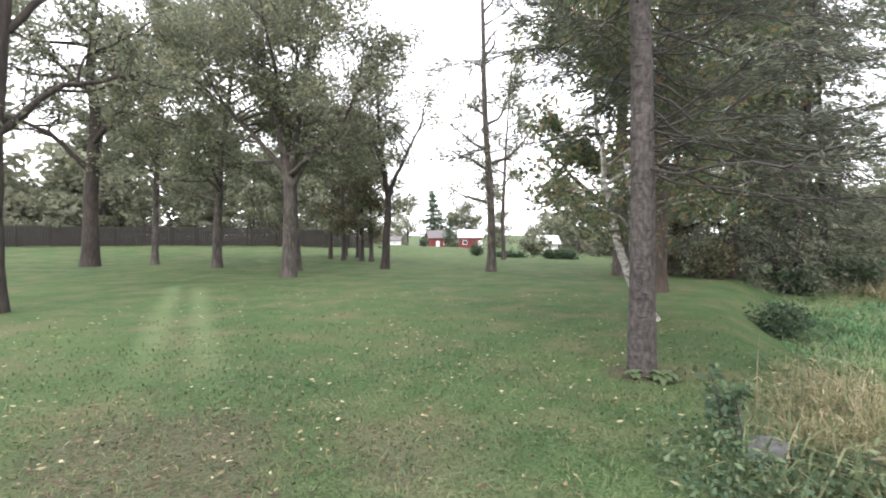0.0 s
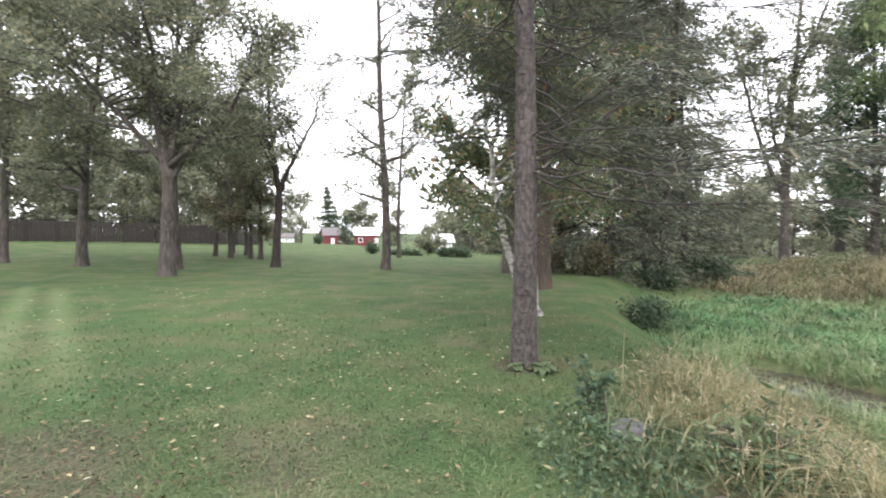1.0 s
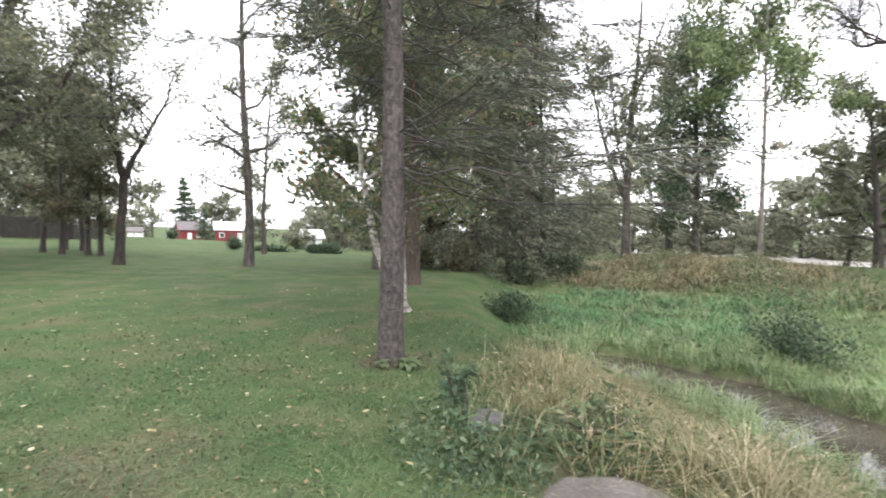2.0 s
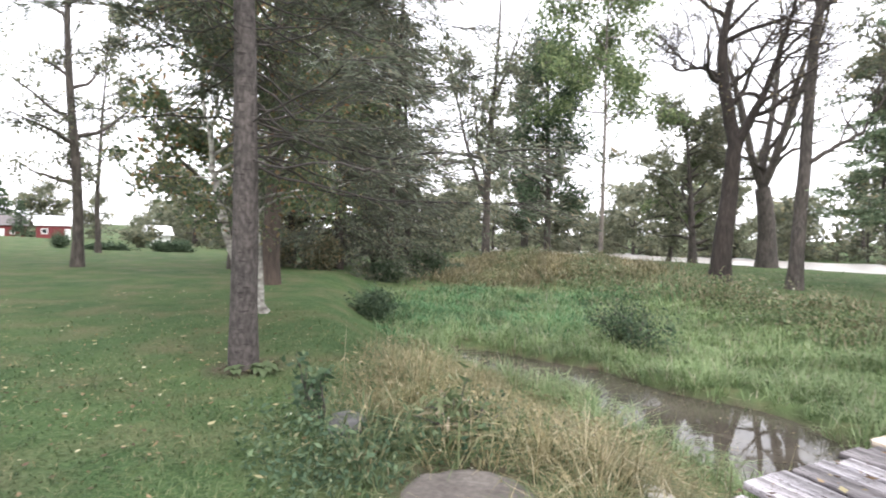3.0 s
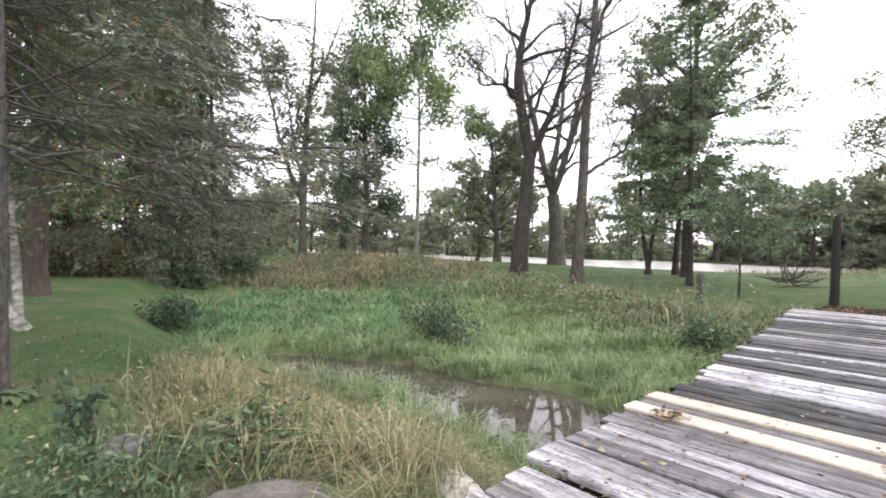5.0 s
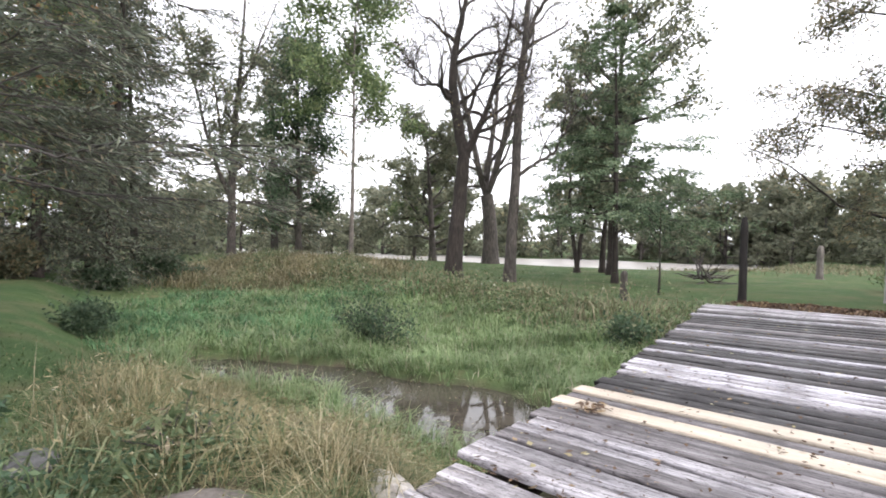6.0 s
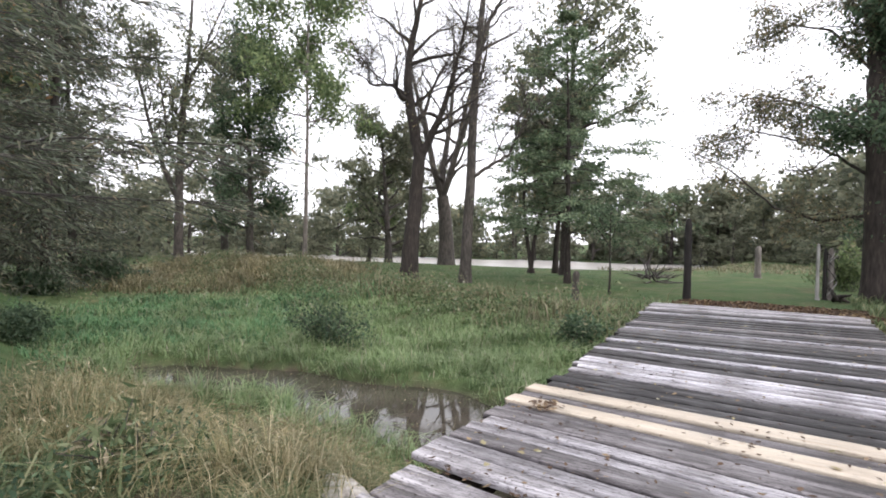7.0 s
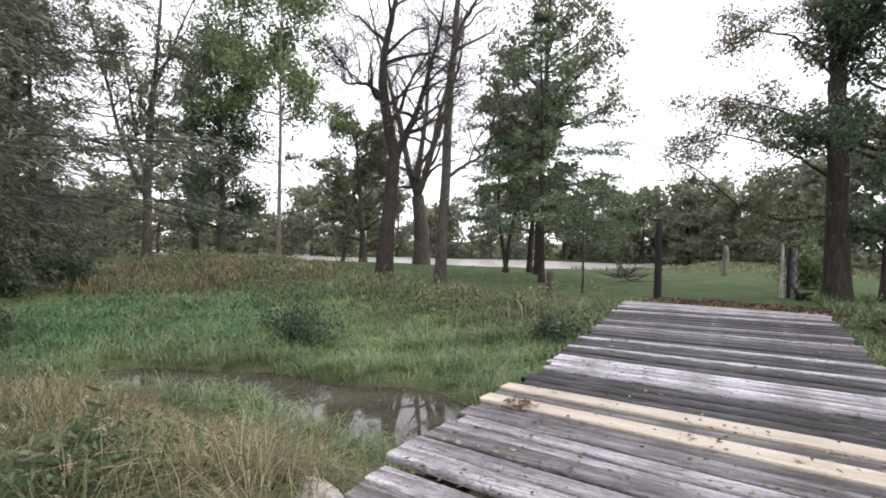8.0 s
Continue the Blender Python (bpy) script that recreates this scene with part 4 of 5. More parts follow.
pole = thing("utility_pole", -21.4, 77, hz(-21.4, 77) - .2, "pale wooden utility pole beyond the lawn", "pole")
piece("shaft", mesh_from("shaft", *tubes([(np.array([(0, 0, 0), (0, 0, 2.2), (0, 0, 4.5)]), np.array([.14, .13, .11]))], 8), POST_PALE), pole)


def bush(name, label, x, y, wide, tall, seed, leaf, leaves, size, scatter=.12, stems=26, narrow=.5, sink=.05, category="bush", group="", long=None):
    """A bush: many stems from the ground, leafy all over. long: sideways stretch (x, y)."""
    rng = np.random.default_rng(seed)
    ob = thing(name, x, y, hz(x, y) - sink, label, category, group)
    lines = []
    for k in range(stems):
        a, lean_out = rng.uniform(0, 6.283), rng.uniform(0.05, 1.0)
        base = np.array([math.cos(a), math.sin(a), 0]) * wide * .25 * rng.uniform(0, 1)
        lines.append(grow(rng, base, (math.cos(a) * lean_out * wide / tall, math.sin(a) * lean_out * wide / tall, 1), tall * rng.uniform(.6, 1.05), .012, .003, 5, .15, -.05))
    sub = []
    for line in lines:
        for k in range(5):
            p, r, t = at_len(line, rng.uniform(.3, 1))
            sub.append(grow(rng, p, t + rng.normal(size=3) * .8, tall * rng.uniform(.12, .3), .005, .002, 3, .2))
    if long:
        st = np.array([long[0], long[1], 1.0])
        lines, sub = [(p * st, r) for p, r in lines], [(p * st, r) for p, r in sub]
    tagged(piece("stemwork", mesh_from("stemwork", *tubes(lines + sub, 3), TWIG), ob), kind="stuff")
    pos = along_lines(rng, lines + sub, leaves, .1)
    pos = pos + rng.normal(size=pos.shape) * scatter
    pos = pos[pos[:, 2] > 0.0]
    tagged(piece("foliage", mesh_from("foliage", *leaf_quads(rng, pos, size, narrow, .1), leaf, False), ob), kind="stuff")
    return ob


bush("hedge", "dark clipped round hedge at the lawn's edge", -1.0, 44.5, 1.3, 1.0, 311, LEAF_DARK, 3500, .16, long=(1.7, .8))
bush("hedge", "low dark hedge running along the lawn's edge", -5.0, 45, 1.2, .55, 312, LEAF_DARK, 2600, .16, long=(2.6, .7))
bush("bush", "small round evergreen bush on the far lawn", -8.0, 46, .7, 1.1, 313, LEAF_DARK, 1200, .16)
bush("bush", "small dark bush by a pole", -20.6, 76, .9, 1.2, 314, LEAF_DARK, 1200, .2)
bush("bush", "leafy grey-green bush beyond the hedge", -3.6, 56, 1.6, 2.2, 315, LEAF_GREY, 2400, .25)

# board fence along the western edge of the lawn
fence = thing("board_fence", -46, 33, 0, "dark board fence under trees at the lawn's edge", "fence")
bm = bmesh.new()
box(bm, -.092, .092, -.012, .012, .05, 1.75)
BOARD = bpy.data.meshes.new("board")
bm.to_mesh(BOARD)
bm.free()
BOARD.materials.append(FENCE)
fp = [(-54, 30), (-46, 36.5), (-38.4, 42.5), (-33, 46), (-26, 49.5), (-20, 52)]
for (ax, ay), (bx, by) in zip(fp, fp[1:]):
    k = max(1, round(math.dist((ax, ay), (bx, by)) / 2.4))
    for i in range(k):
        f = (i + .5) / k
        px, py = ax + (bx - ax) * f, ay + (by - ay) * f
        ang = math.degrees(math.atan2(by - ay, bx - ax))
        here = pose(px, py, hz(px, py), 0, 0, ang)
        for b in range(12):
            board = piece("board", BOARD, fence)
            board.matrix_world = here @ pose(-1.1 + b * .2, 0, .02 * ((b * 7) % 3))
        for rz in (.4, 1.3):
            bm = bmesh.new()
            box(bm, -1.2, 1.2, .013, .05, rz, rz + .09)
            part("rail", bm, FENCE, fence).matrix_world = here
        bm = bmesh.new()
        box(bm, -.05, .05, -.05, .05, 0, 1.9, .01)
        post = part("post", bm, FENCE, fence)
        post.matrix_world = pose(px - 1.2 * math.cos(radians(ang)), py - 1.2 * math.sin(radians(ang)), hz(px, py), 0, 0, ang)

# ---- posts and wood at the bridge's far end ----


def old_post(name, label, x, y, tall, r, mat, seed, lean=(0, 0), square=False, category="post"):
    rng = np.random.default_rng(seed)
    ob = thing(name, x, y, hz(x, y) - .05, label, category)
    n = 14
    zz = np.linspace(0, tall, n)
    pts = np.stack([zz * lean[0] + rng.normal(size=n) * r * .04, zz * lean[1] + rng.normal(size=n) * r * .04, zz], 1)
    rad = r * (1 - .12 * zz / tall) * (1 + rng.normal(size=n) * .05)
    rad[-1] *= .55
    piece("shaft", mesh_from("shaft", *tubes([(pts, rad), (pts[-2:] + [(0, 0, 0), (0, 0, -.03)], np.array([rad[-1], .004]))], 5 if square else 10), mat), ob)
    bm = bmesh.new()
    bmesh.ops.create_cone(bm, cap_ends=True, segments=8, radius1=r * 1.5, radius2=r * 1.15, depth=.1, matrix=Matrix.Translation((0, 0, .05)))
    part("foot", bm, mat, ob)
    return ob


old_post("bridge_post", "tall dark timber post at the far end of the bridge", 15.95, 2.44, 2.35, .11, POST_DARK, 401)
old_post("gate_post", "pale weathered gate post beyond the bridge", 19.1, -.62, 1.72, .055, POST_PALE, 402, square=True)
old_post("gate_post", "grey post wound with dry vine", 19.5, -.95, 1.6, .09, POST_GREY, 403)
old_post("gate_post", "thin dark iron gate post", 19.3, -.80, 1.6, .06, POST_DARK, 404)
vrng = np.random.default_rng(77)
vine = thing("vine", 19.5, -.95, hz(19.5, -.95) - .03, "dry grey vine wound round a gate post", "vine")
for k in range(5):
    q = np.linspace(0, 1, 40)
    turn_a = 6.283 * (k / 5 + q * vrng.uniform(1.2, 2.4) * (1 if k % 2 else -1))
    rad_v = .11 + .03 * np.sin(q * 17 + k) + .02 * k / 5
    piece("stem", mesh_from("stem", *tubes([(np.stack([rad_v * np.cos(turn_a), rad_v * np.sin(turn_a), q * vrng.uniform(1.35, 1.75)], 1), np.linspace(.022, .008, 40))], 5), POST_PALE if k % 2 else TWIG_DARK), vine)
root = thing("tree_root", 18.6, -1.05, hz(18.6, -1.05), "dark weathered root lying by the gate posts", "root")
for k in range(7):
    a0 = vrng.uniform(0, 6.28)
    line = grow(vrng, (0, 0, .12), (math.cos(a0), math.sin(a0), vrng.uniform(.0, .6)), vrng.uniform(.3, .6), .09, .02, 6, .25, -.08)
    line[0][:, 2] = np.maximum(line[0][:, 2], .02)
    piece("arm", mesh_from("arm", *tubes([line], 7), BARK_DARK), root)
old_post("stump", "tall grey dead stump on the grass", 16.0, 5.65, .95, .12, BARK, 405, category="stump")
old_post("stump", "pale standing dead trunk in the field", 31.6, 1.6, 1.7, .16, POST_GREY, 406, category="stump")


def brush_pile(x, y, wide, count, seed):
    rng = np.random.default_rng(seed)
    ob = thing("brush_pile", x, y, hz(x, y), "pile of cut dark branches on the grass", "brush pile")
    for k in range(count):
        p = np.array([rng.uniform(-wide, wide), rng.uniform(-.5, .5), rng.uniform(.0, .35)])
        line = grow(rng, p, (rng.uniform(-1, 1), rng.uniform(-.6, .6), rng.uniform(-.1, .45)), rng.uniform(.7, 1.7), rng.uniform(.02, .06), .008, 5, .15)
        line[0][:, 2] = np.maximum(line[0][:, 2], .03)
        piece("branch", mesh_from("branch", *tubes([line], 5), TWIG), ob)


brush_pile(26.8, 5.6, 1.2, 34, 411)

# ---- stones ----


def stone_material(name, dark, light):
    m, n, l, p = nodes_of(name)
    a, b = noise_node(n, l, 5, 6), noise_node(n, l, 28, 4)
    r = ramp_node(n, [(0.3, dark), (0.7, light)])
    l.new(a.outputs[0], r.inputs[0])
    r2 = ramp_node(n, [(0.35, (.75, .75, .75)), (0.7, (1.15, 1.15, 1.15))])
    l.new(b.outputs[0], r2.inputs[0])
    l.new(mix_node(n, l, "MULTIPLY", 1.0, r.outputs[0], r2.outputs[0]), p.inputs["Base Color"])
    p.inputs["Roughness"].default_value = .85
    bump_to(n, l, p, b.outputs[0], .7, .02)
    return m


STONE_GREY = stone_material("stone_grey", (0.076, 0.075, 0.076), (0.170, 0.167, 0.168))
STONE_PALE = stone_material("stone_pale", (.33, .30, .27), (.55, .52, .48))
STONE_FLAT = stone_material("stone_brown_grey", (0.080, 0.068, 0.060), (0.176, 0.156, 0.140))


def boulder(label, x, y, z, sx, sy, sz, mat, seed, flat=1.0):
    bm = bmesh.new()
    bmesh.ops.create_icosphere(bm, subdivisions=4, radius=1)
    off = Vector((seed * 3.1, seed * 1.7, seed))
    for v in bm.verts:
        d = 1 + .22 * noise.noise(v.co * 1.3 + off) + .09 * noise.noise(v.co * 3.4 + off) + .03 * noise.noise(v.co * 9 + off)
        v.co *= d
        v.co.z = min(v.co.z, flat + .03 * noise.noise(v.co * 4 + off))
        v.co = Vector((v.co.x * sx, v.co.y * sy, v.co.z * sz))
    for f in bm.faces:
        f.smooth = True
    ob = part("boulder", bm, mat, None)
    ob.matrix_world = pose(x, y, z, 0, 0, seed * 40)
    return tagged(ob, label, "stone")


boulder("grey rounded boulder half hidden in weeds", .67, 3.8, .0, .15, .14, .19, STONE_GREY, 3)
boulder("pale rough boulder among tall dry grass", 2.0, 4.05, -.36, .27, .2, .22, STONE_PALE, 5)
boulder("large flat brown-grey stone beside the lawn", 1.05, 2.60, -.06, .42, .36, .20, STONE_FLAT, 8, .5)
boulder("pale stone against the bridge's edge", 2.2, 2.3, -.2, .26, .18, .17, STONE_PALE, 11)
boulder("small pale stone near the bridge", 1.72, 2.36, -.14, .10, .08, .10, STONE_PALE, 14)

# ---- low plants ----
GRASS_LAWN = leaf_material("grass_lawn", [(0.0, (0.05, 0.085, 0.036)), (0.45, (0.09, 0.14, 0.062)), (0.85, (0.15, 0.185, 0.09)), (1.0, (0.26, 0.23, 0.13))], 1.2, .3)
GRASS_MARSH = leaf_material("grass_marsh", [(0.0, (0.118, 0.181, 0.085)), (0.5, (0.223, 0.307, 0.148)), (0.9, (0.317, 0.378, 0.209)), (1.0, (0.434, 0.372, 0.310))], .8, .35)
GRASS_BANK = leaf_material("grass_bank", [(0.0, (0.066, 0.101, 0.048)), (0.5, (0.123, 0.167, 0.079)), (0.85, (0.202, 0.229, 0.123)), (1.0, (0.334, 0.299, 0.194))], 1.0, .3)
GRASS_DEEP = leaf_material("grass_deep_green", [(0.0, (0.075, 0.162, 0.076)), (0.6, (0.128, 0.253, 0.121)), (1.0, (0.212, 0.335, 0.165))], .8, .35)
GRASS_DRY = leaf_material("grass_dry_straw", [(0.0, (0.12, 0.135, 0.066)), (0.35, (0.225, 0.198, 0.108)), (0.75, (0.375, 0.315, 0.19)), (1.0, (0.55, 0.48, 0.34))], 1.0, .3)
GRASS_BROWN = leaf_material("weeds_brown", [(0.0, (0.095, 0.108, 0.056)), (0.5, (0.195, 0.185, 0.112)), (1.0, (0.345, 0.30, 0.21))], 1.0, .3)
WEED = leaf_material("weed_leaves", [(0.0, (0.085, 0.125, 0.062)), (0.5, (0.15, 0.195, 0.098)), (0.8, (0.24, 0.26, 0.15)), (1.0, (0.34, 0.27, 0.2))], 1.5, .3)
WEED_BLUE = leaf_material("weed_blue_green", [(0.0, (0.045, 0.08, 0.05)), (0.5, (0.085, 0.135, 0.078)), (0.9, (0.15, 0.205, 0.115)), (1.0, (0.27, 0.27, 0.17))], 1.5, .3)
FLOWER = leaf_material("pale_flowers", [(0.0, (.3, .3, .22)), (1.0, (.6, .58, .5))], 1.0, .2)
FALLEN = leaf_material("fallen_leaves", [(0.0, (0.117, 0.077, 0.045)), (0.45, (0.234, 0.189, 0.104)), (0.8, (0.378, 0.342, 0.198)), (1.0, (0.504, 0.477, 0.360))], 1.0, .15)
DEAD = leaf_material("dead_brown_leaves", [(0.0, (.05, .032, .024)), (0.7, (.12, .075, .048)), (1.0, (.30, .22, .13))], 1.0, .1)


def blades(rng, xy, tall, wide, bend, lift=0.0, vary=.45, angle=None):
    """Curved grass blades in two bends, rooted on the ground."""
    n = len(xy)
    base = np.column_stack([xy, height(xy[:, 0], xy[:, 1]) - .01 + lift])
    a = rng.uniform(0, 2 * np.pi, n) if angle is None else angle
    out = np.stack([np.cos(a), np.sin(a), 0 * a], 1)
    side = np.stack([-np.sin(a), np.cos(a), 0 * a], 1)
    h = (np.broadcast_to(tall, n) * (1 + vary * rng.uniform(-1, 1, n)))[:, None]
    w = (np.broadcast_to(wide, n) * (1 + .3 * rng.uniform(-1, 1, n)))[:, None] * .5
    b = (bend * rng.uniform(.2, 1.5, n))[:, None]
    up = np.array([0, 0, 1.0])
    mid = base + up * h * .55 + out * h * b * .28
    tip = base + up * h * (1 - .25 * b) + out * h * b * .95
    v = np.stack([base - side * w, base + side * w, mid + side * w * .8, mid - side * w * .8, tip + side * w * .12, tip - side * w * .12], 1).reshape(-1, 3)
    k = 6 * np.arange(n)[:, None]
    f = np.concatenate([k + [0, 1, 2, 3], k + [3, 2, 4, 5]])
    return v, f


def scatter_xy(rng, x0, x1, y0, y1, count, keep):
    p = np.stack([rng.uniform(x0, x1, count), rng.uniform(y0, y1, count)], 1)
    return p[rng.random(count) < keep(p[:, 0], p[:, 1])]


def tufts(rng, xy, per, radius):
    """Clumps of per roots round each place, with the way each root leans: outwards."""
    n = len(xy)
    a = rng.uniform(0, 2 * np.pi, (n, per))
    r = radius * np.sqrt(rng.random((n, per))) * rng.uniform(.5, 1.4, (n, 1))
    p = xy[:, None] + np.stack([np.cos(a) * r, np.sin(a) * r], -1)
    return p.reshape(-1, 2), (a + rng.normal(size=a.shape) * .5).ravel()


def patch(rng, x, y, s, seed=0.0):
    return np.clip(.5 + .5 * lump(x, y, s, seed), 0, 1)


def stuff(name, label, category, v, f, mat):
    return tagged(new(name, mesh_from(name, v, f, mat, False)), label, category, kind="stuff")


def rough(x, y):
    """Metres past the mown edge."""
    return x - np.interp(y, MOWN_Y, MOWN_X)


def on_deck(x, y):
    return (x > 1.85) & (x < 13.4) & (y > -1.6) & (y < 2.2 + .09 * np.maximum(0, x - 5.7))


grng = np.random.default_rng(501)


def seen_lawn(x, y):
    """The lawn, thinning with distance from where one stands at the bridge's head."""
    d = np.hypot(x + .4, y + .1)
    return (rough(x, y) < .35) * (d > 1.6) * np.clip((3.8 / d) ** 2, 0, 1) * smooth(12.5, 6, d) * (.55 + .6 * patch(None, x, y, 1.7)) * (np.hypot(x - 1.05, y - 2.62) > .42)


xy = scatter_xy(grng, -11, 3.6, 1.0, 13, 230000, lambda x, y: seen_lawn(x, y) * (y > -.6 * x - 6))
dd = np.hypot(xy[:, 0], xy[:, 1])
stuff("lawn_grass", "short mown green lawn grass", "grass", *blades(grng, xy, .04 + .001 * dd, .0042 + .001 * dd, 1.4, vary=.6), GRASS_LAWN)
# dry straw-coloured grass on the bank
shore = lambda x, y: np.interp(y, POOL_Y, POOL_X) - np.interp(y, POOL_Y, POOL_W) - x
off_stone = lambda x, y: np.hypot((x - 1.05) * .9, (y - 2.58) * 1.1) > .38
xy = scatter_xy(grng, .3, 6.0, 1.9, 12, 9000, lambda x, y: smooth(-.2, 1.0, rough(x, y)) * smooth(.0, 1.1, shore(x, y)) * (height(x, y) > -.9) * (.15 + .85 * patch(None, x, y, 1.9, 2)) * ~on_deck(x, y) * off_stone(x, y) * smooth(12, 7, y))
xy, lean_a = tufts(grng, xy, 11, .10)
stuff("dry_grass", "tall dry straw-coloured grass on the stream bank", "grass", *blades(grng, xy, (.13 + .27 * patch(None, xy[:, 0], xy[:, 1], 2.6, 5)) * (.5 + .5 * smooth(0, 1.2, rough(xy[:, 0], xy[:, 1]))) * (.22 + .78 * smooth(.3, 2.0, shore(xy[:, 0], xy[:, 1]))), .0065, 1.35, vary=.65, angle=lean_a), GRASS_DRY)
xy2 = xy[::8]
v, f = leaf_quads(grng, np.column_stack([xy2, height(xy2[:, 0], xy2[:, 1]) + grng.uniform(.15, .44, len(xy2)) * (.2 + .8 * smooth(.3, 2.0, shore(xy2[:, 0], xy2[:, 1])))]), .055, .2, 0)
stuff("seed_heads", "pale seed heads of dry grass", "grass", v, f, GRASS_DRY)
xy = scatter_xy(grng, .1, 6.4, 2.0, 12, 90000, lambda x, y: smooth(-.35, .4, rough(x, y)) * (.35 + .65 * smooth(.2, .9, shore(x, y))) * (shore(x, y) > -.3) * (height(x, y) > -.92) * (.25 + .75 * patch(None, x, y, 1.5, 4)) * ~on_deck(x, y) * off_stone(x, y) * smooth(13, 8, y))
stuff("bank_grass", "green grass tufts among dry stalks", "grass", *blades(grng, xy, (.06 + .2 * patch(None, xy[:, 0], xy[:, 1], 2.2, 7)) * (.55 + .45 * smooth(0, .9, rough(xy[:, 0], xy[:, 1]))) * (.3 + .7 * smooth(.2, 1.7, shore(xy[:, 0], xy[:, 1]))), .008, 1.3, vary=.6), GRASS_BANK)
# single stalks standing above the rest
xy = scatter_xy(grng, .4, 4.6, 2.3, 8.5, 420, lambda x, y: smooth(.0, .5, rough(x, y)) * (shore(x, y) > .2) * ~on_deck(x, y) * off_stone(x, y))
stuff("weed_stalks", "thin brown stalks standing over the dry grass", "weeds", *blades(grng, xy, .52, .007, .35, vary=.3), GRASS_BROWN)
# marsh floor
wet = lambda x, y: (rough(x, y) > .3) * (shore(x, y) < .6 + 2 * smooth(8, 10, y)) * smooth(1.5, -.5, x - np.interp(y, BANK_Y, RISE_X)) * (height(x, y) > -.932) * ~on_deck(x, y)
xy = scatter_xy(grng, 3, 14, 2.2, 17, 8000, lambda x, y: wet(x, y) * np.clip((9 / np.hypot(x, y)) ** 1.6, 0, 1) * (.5 + .5 * patch(None, x, y, 1.3, 1)))
xy, lean_a = tufts(grng, xy, 13, .14)
dd = np.hypot(xy[:, 0], xy[:, 1])
stuff("marsh_grass", "soft yellow-green marsh grass beside the pool", "grass", *blades(grng, xy, .13 + .2 * patch(None, xy[:, 0], xy[:, 1], 2.9, 11), .006 + .0011 * dd, 1.4, vary=.6, angle=lean_a), GRASS_MARSH)
xy = scatter_xy(grng, 3, 16, 9, 24, 4200, lambda x, y: wet(x, y) * smooth(-1.5, 1.5, y - 10.5 - .3 * (x - 6) + 1.2 * np.sin(x)) * smooth(20.5, 18.5, np.hypot(x, y) + lump(x, y, .6)) * np.clip((15 / np.hypot(x, y)) ** 1.6, 0, 1))
xy, lean_a = tufts(grng, xy, 12, .25)
stuff("reed_grass", "deep green lush grass in the hollow", "grass", *blades(grng, xy, .12 + .2 * patch(None, xy[:, 0], xy[:, 1], 1.1, 13), .03, 1.4, vary=.6, angle=lean_a), GRASS_DEEP)
xy = scatter_xy(grng, 3.8, 7.4, 2.3, 10.2, 5200, lambda x, y: (height(x, y) < -.94) * (.08 + .9 * smooth(-1.02, -.95, height(x, y))) * ~on_deck(x, y))
v, f = leaf_quads(grng, np.column_stack([xy, np.full(len(xy), -.926)]), .035, .7, 0, .6)
v[:, 2] = -.926 + (v[:, 2] + .926) * .12
stuff("water_weed", "floating leaves and scum along the pool's edge", "leaves", v, f, FALLEN)
xy = scatter_xy(grng, 8, 20, -8, -1.3, 26000, lambda x, y: (y < -1.62 + .02 * (x - 6)) * (.3 + .7 * patch(None, x, y, 1.2, 5)) * smooth(8, 10, x) * (np.hypot(x - 19.7, y + 2.05) > .5))
stuff("bank_grass", "rough green grass on the bridge's shaded side", "grass", *blades(grng, xy, .1 + .2 * patch(None, xy[:, 0], xy[:, 1], 1.4, 7), .022, 1.3, vary=.6), GRASS_BANK)
# weeds on the rise and mound
xy = scatter_xy(grng, 8, 30, 2.5, 34, 100000, lambda x, y: (smooth(.2, .45, knoll(x, y)) + .9 * smooth(2.2, .3, np.abs(x - np.interp(y, BANK_Y, RISE_X) + .8))) * (.25 + .75 * patch(None, x, y, .9, 3)) * ~on_deck(x, y) * smooth(6, 9, x))
stuff("brown_weeds", "tall brown and straw weeds on the far bank", "weeds", *blades(grng, xy, (.2 + .34 * patch(None, xy[:, 0], xy[:, 1], 1.5, 4)), .026, 1.1, vary=.7), GRASS_BROWN)
xy = scatter_xy(grng, 7, 26, 2.5, 32, 240000, lambda x, y: (.6 * np.exp(-(((x - 15) / 6) ** 2 + ((y - 22) / 7) ** 2)) + 1.0 * smooth(2.6, .4, np.abs(x - np.interp(y, BANK_Y, RISE_X) + 1.3))) * patch(None, x, y, 1.1, 6) * ~on_deck(x, y))
v, f = leaf_quads(grng, np.column_stack([xy, height(xy[:, 0], xy[:, 1]) + grng.uniform(.03, .75, len(xy)) * patch(None, xy[:, 0], xy[:, 1], 1.2, 9)]), .085, .55, 0)
stuff("leafy_weeds", "leafy green weeds on the far bank", "weeds", v, f, WEED)
k = grng.random(len(xy)) < .005
v, f = leaf_quads(grng, np.column_stack([xy[k], height(xy[k, 0], xy[k, 1]) + grng.uniform(.25, .65, k.sum())]), .075, .8, 0)
stuff("pale_flowers", "small pale flower heads among weeds", "flowers", v, f, FLOWER)
xy = scatter_xy(grng, 34, 66, -14, 12, 9000, lambda x, y: smooth(34, 40, x) * (.3 + .7 * patch(None, x, y, .3, 2)))
stuff("field_weeds", "pale tan weeds in the field beyond the bridge", "weeds", *blades(grng, xy, .3, .05, 1.0), GRASS_BROWN)
xy = scatter_xy(grng, 7, 26, 14, 34, 9000, lambda x, y: smooth(.22, .6, knoll(x, y)))
xy, lean_a = tufts(grng, xy, 6, .2)
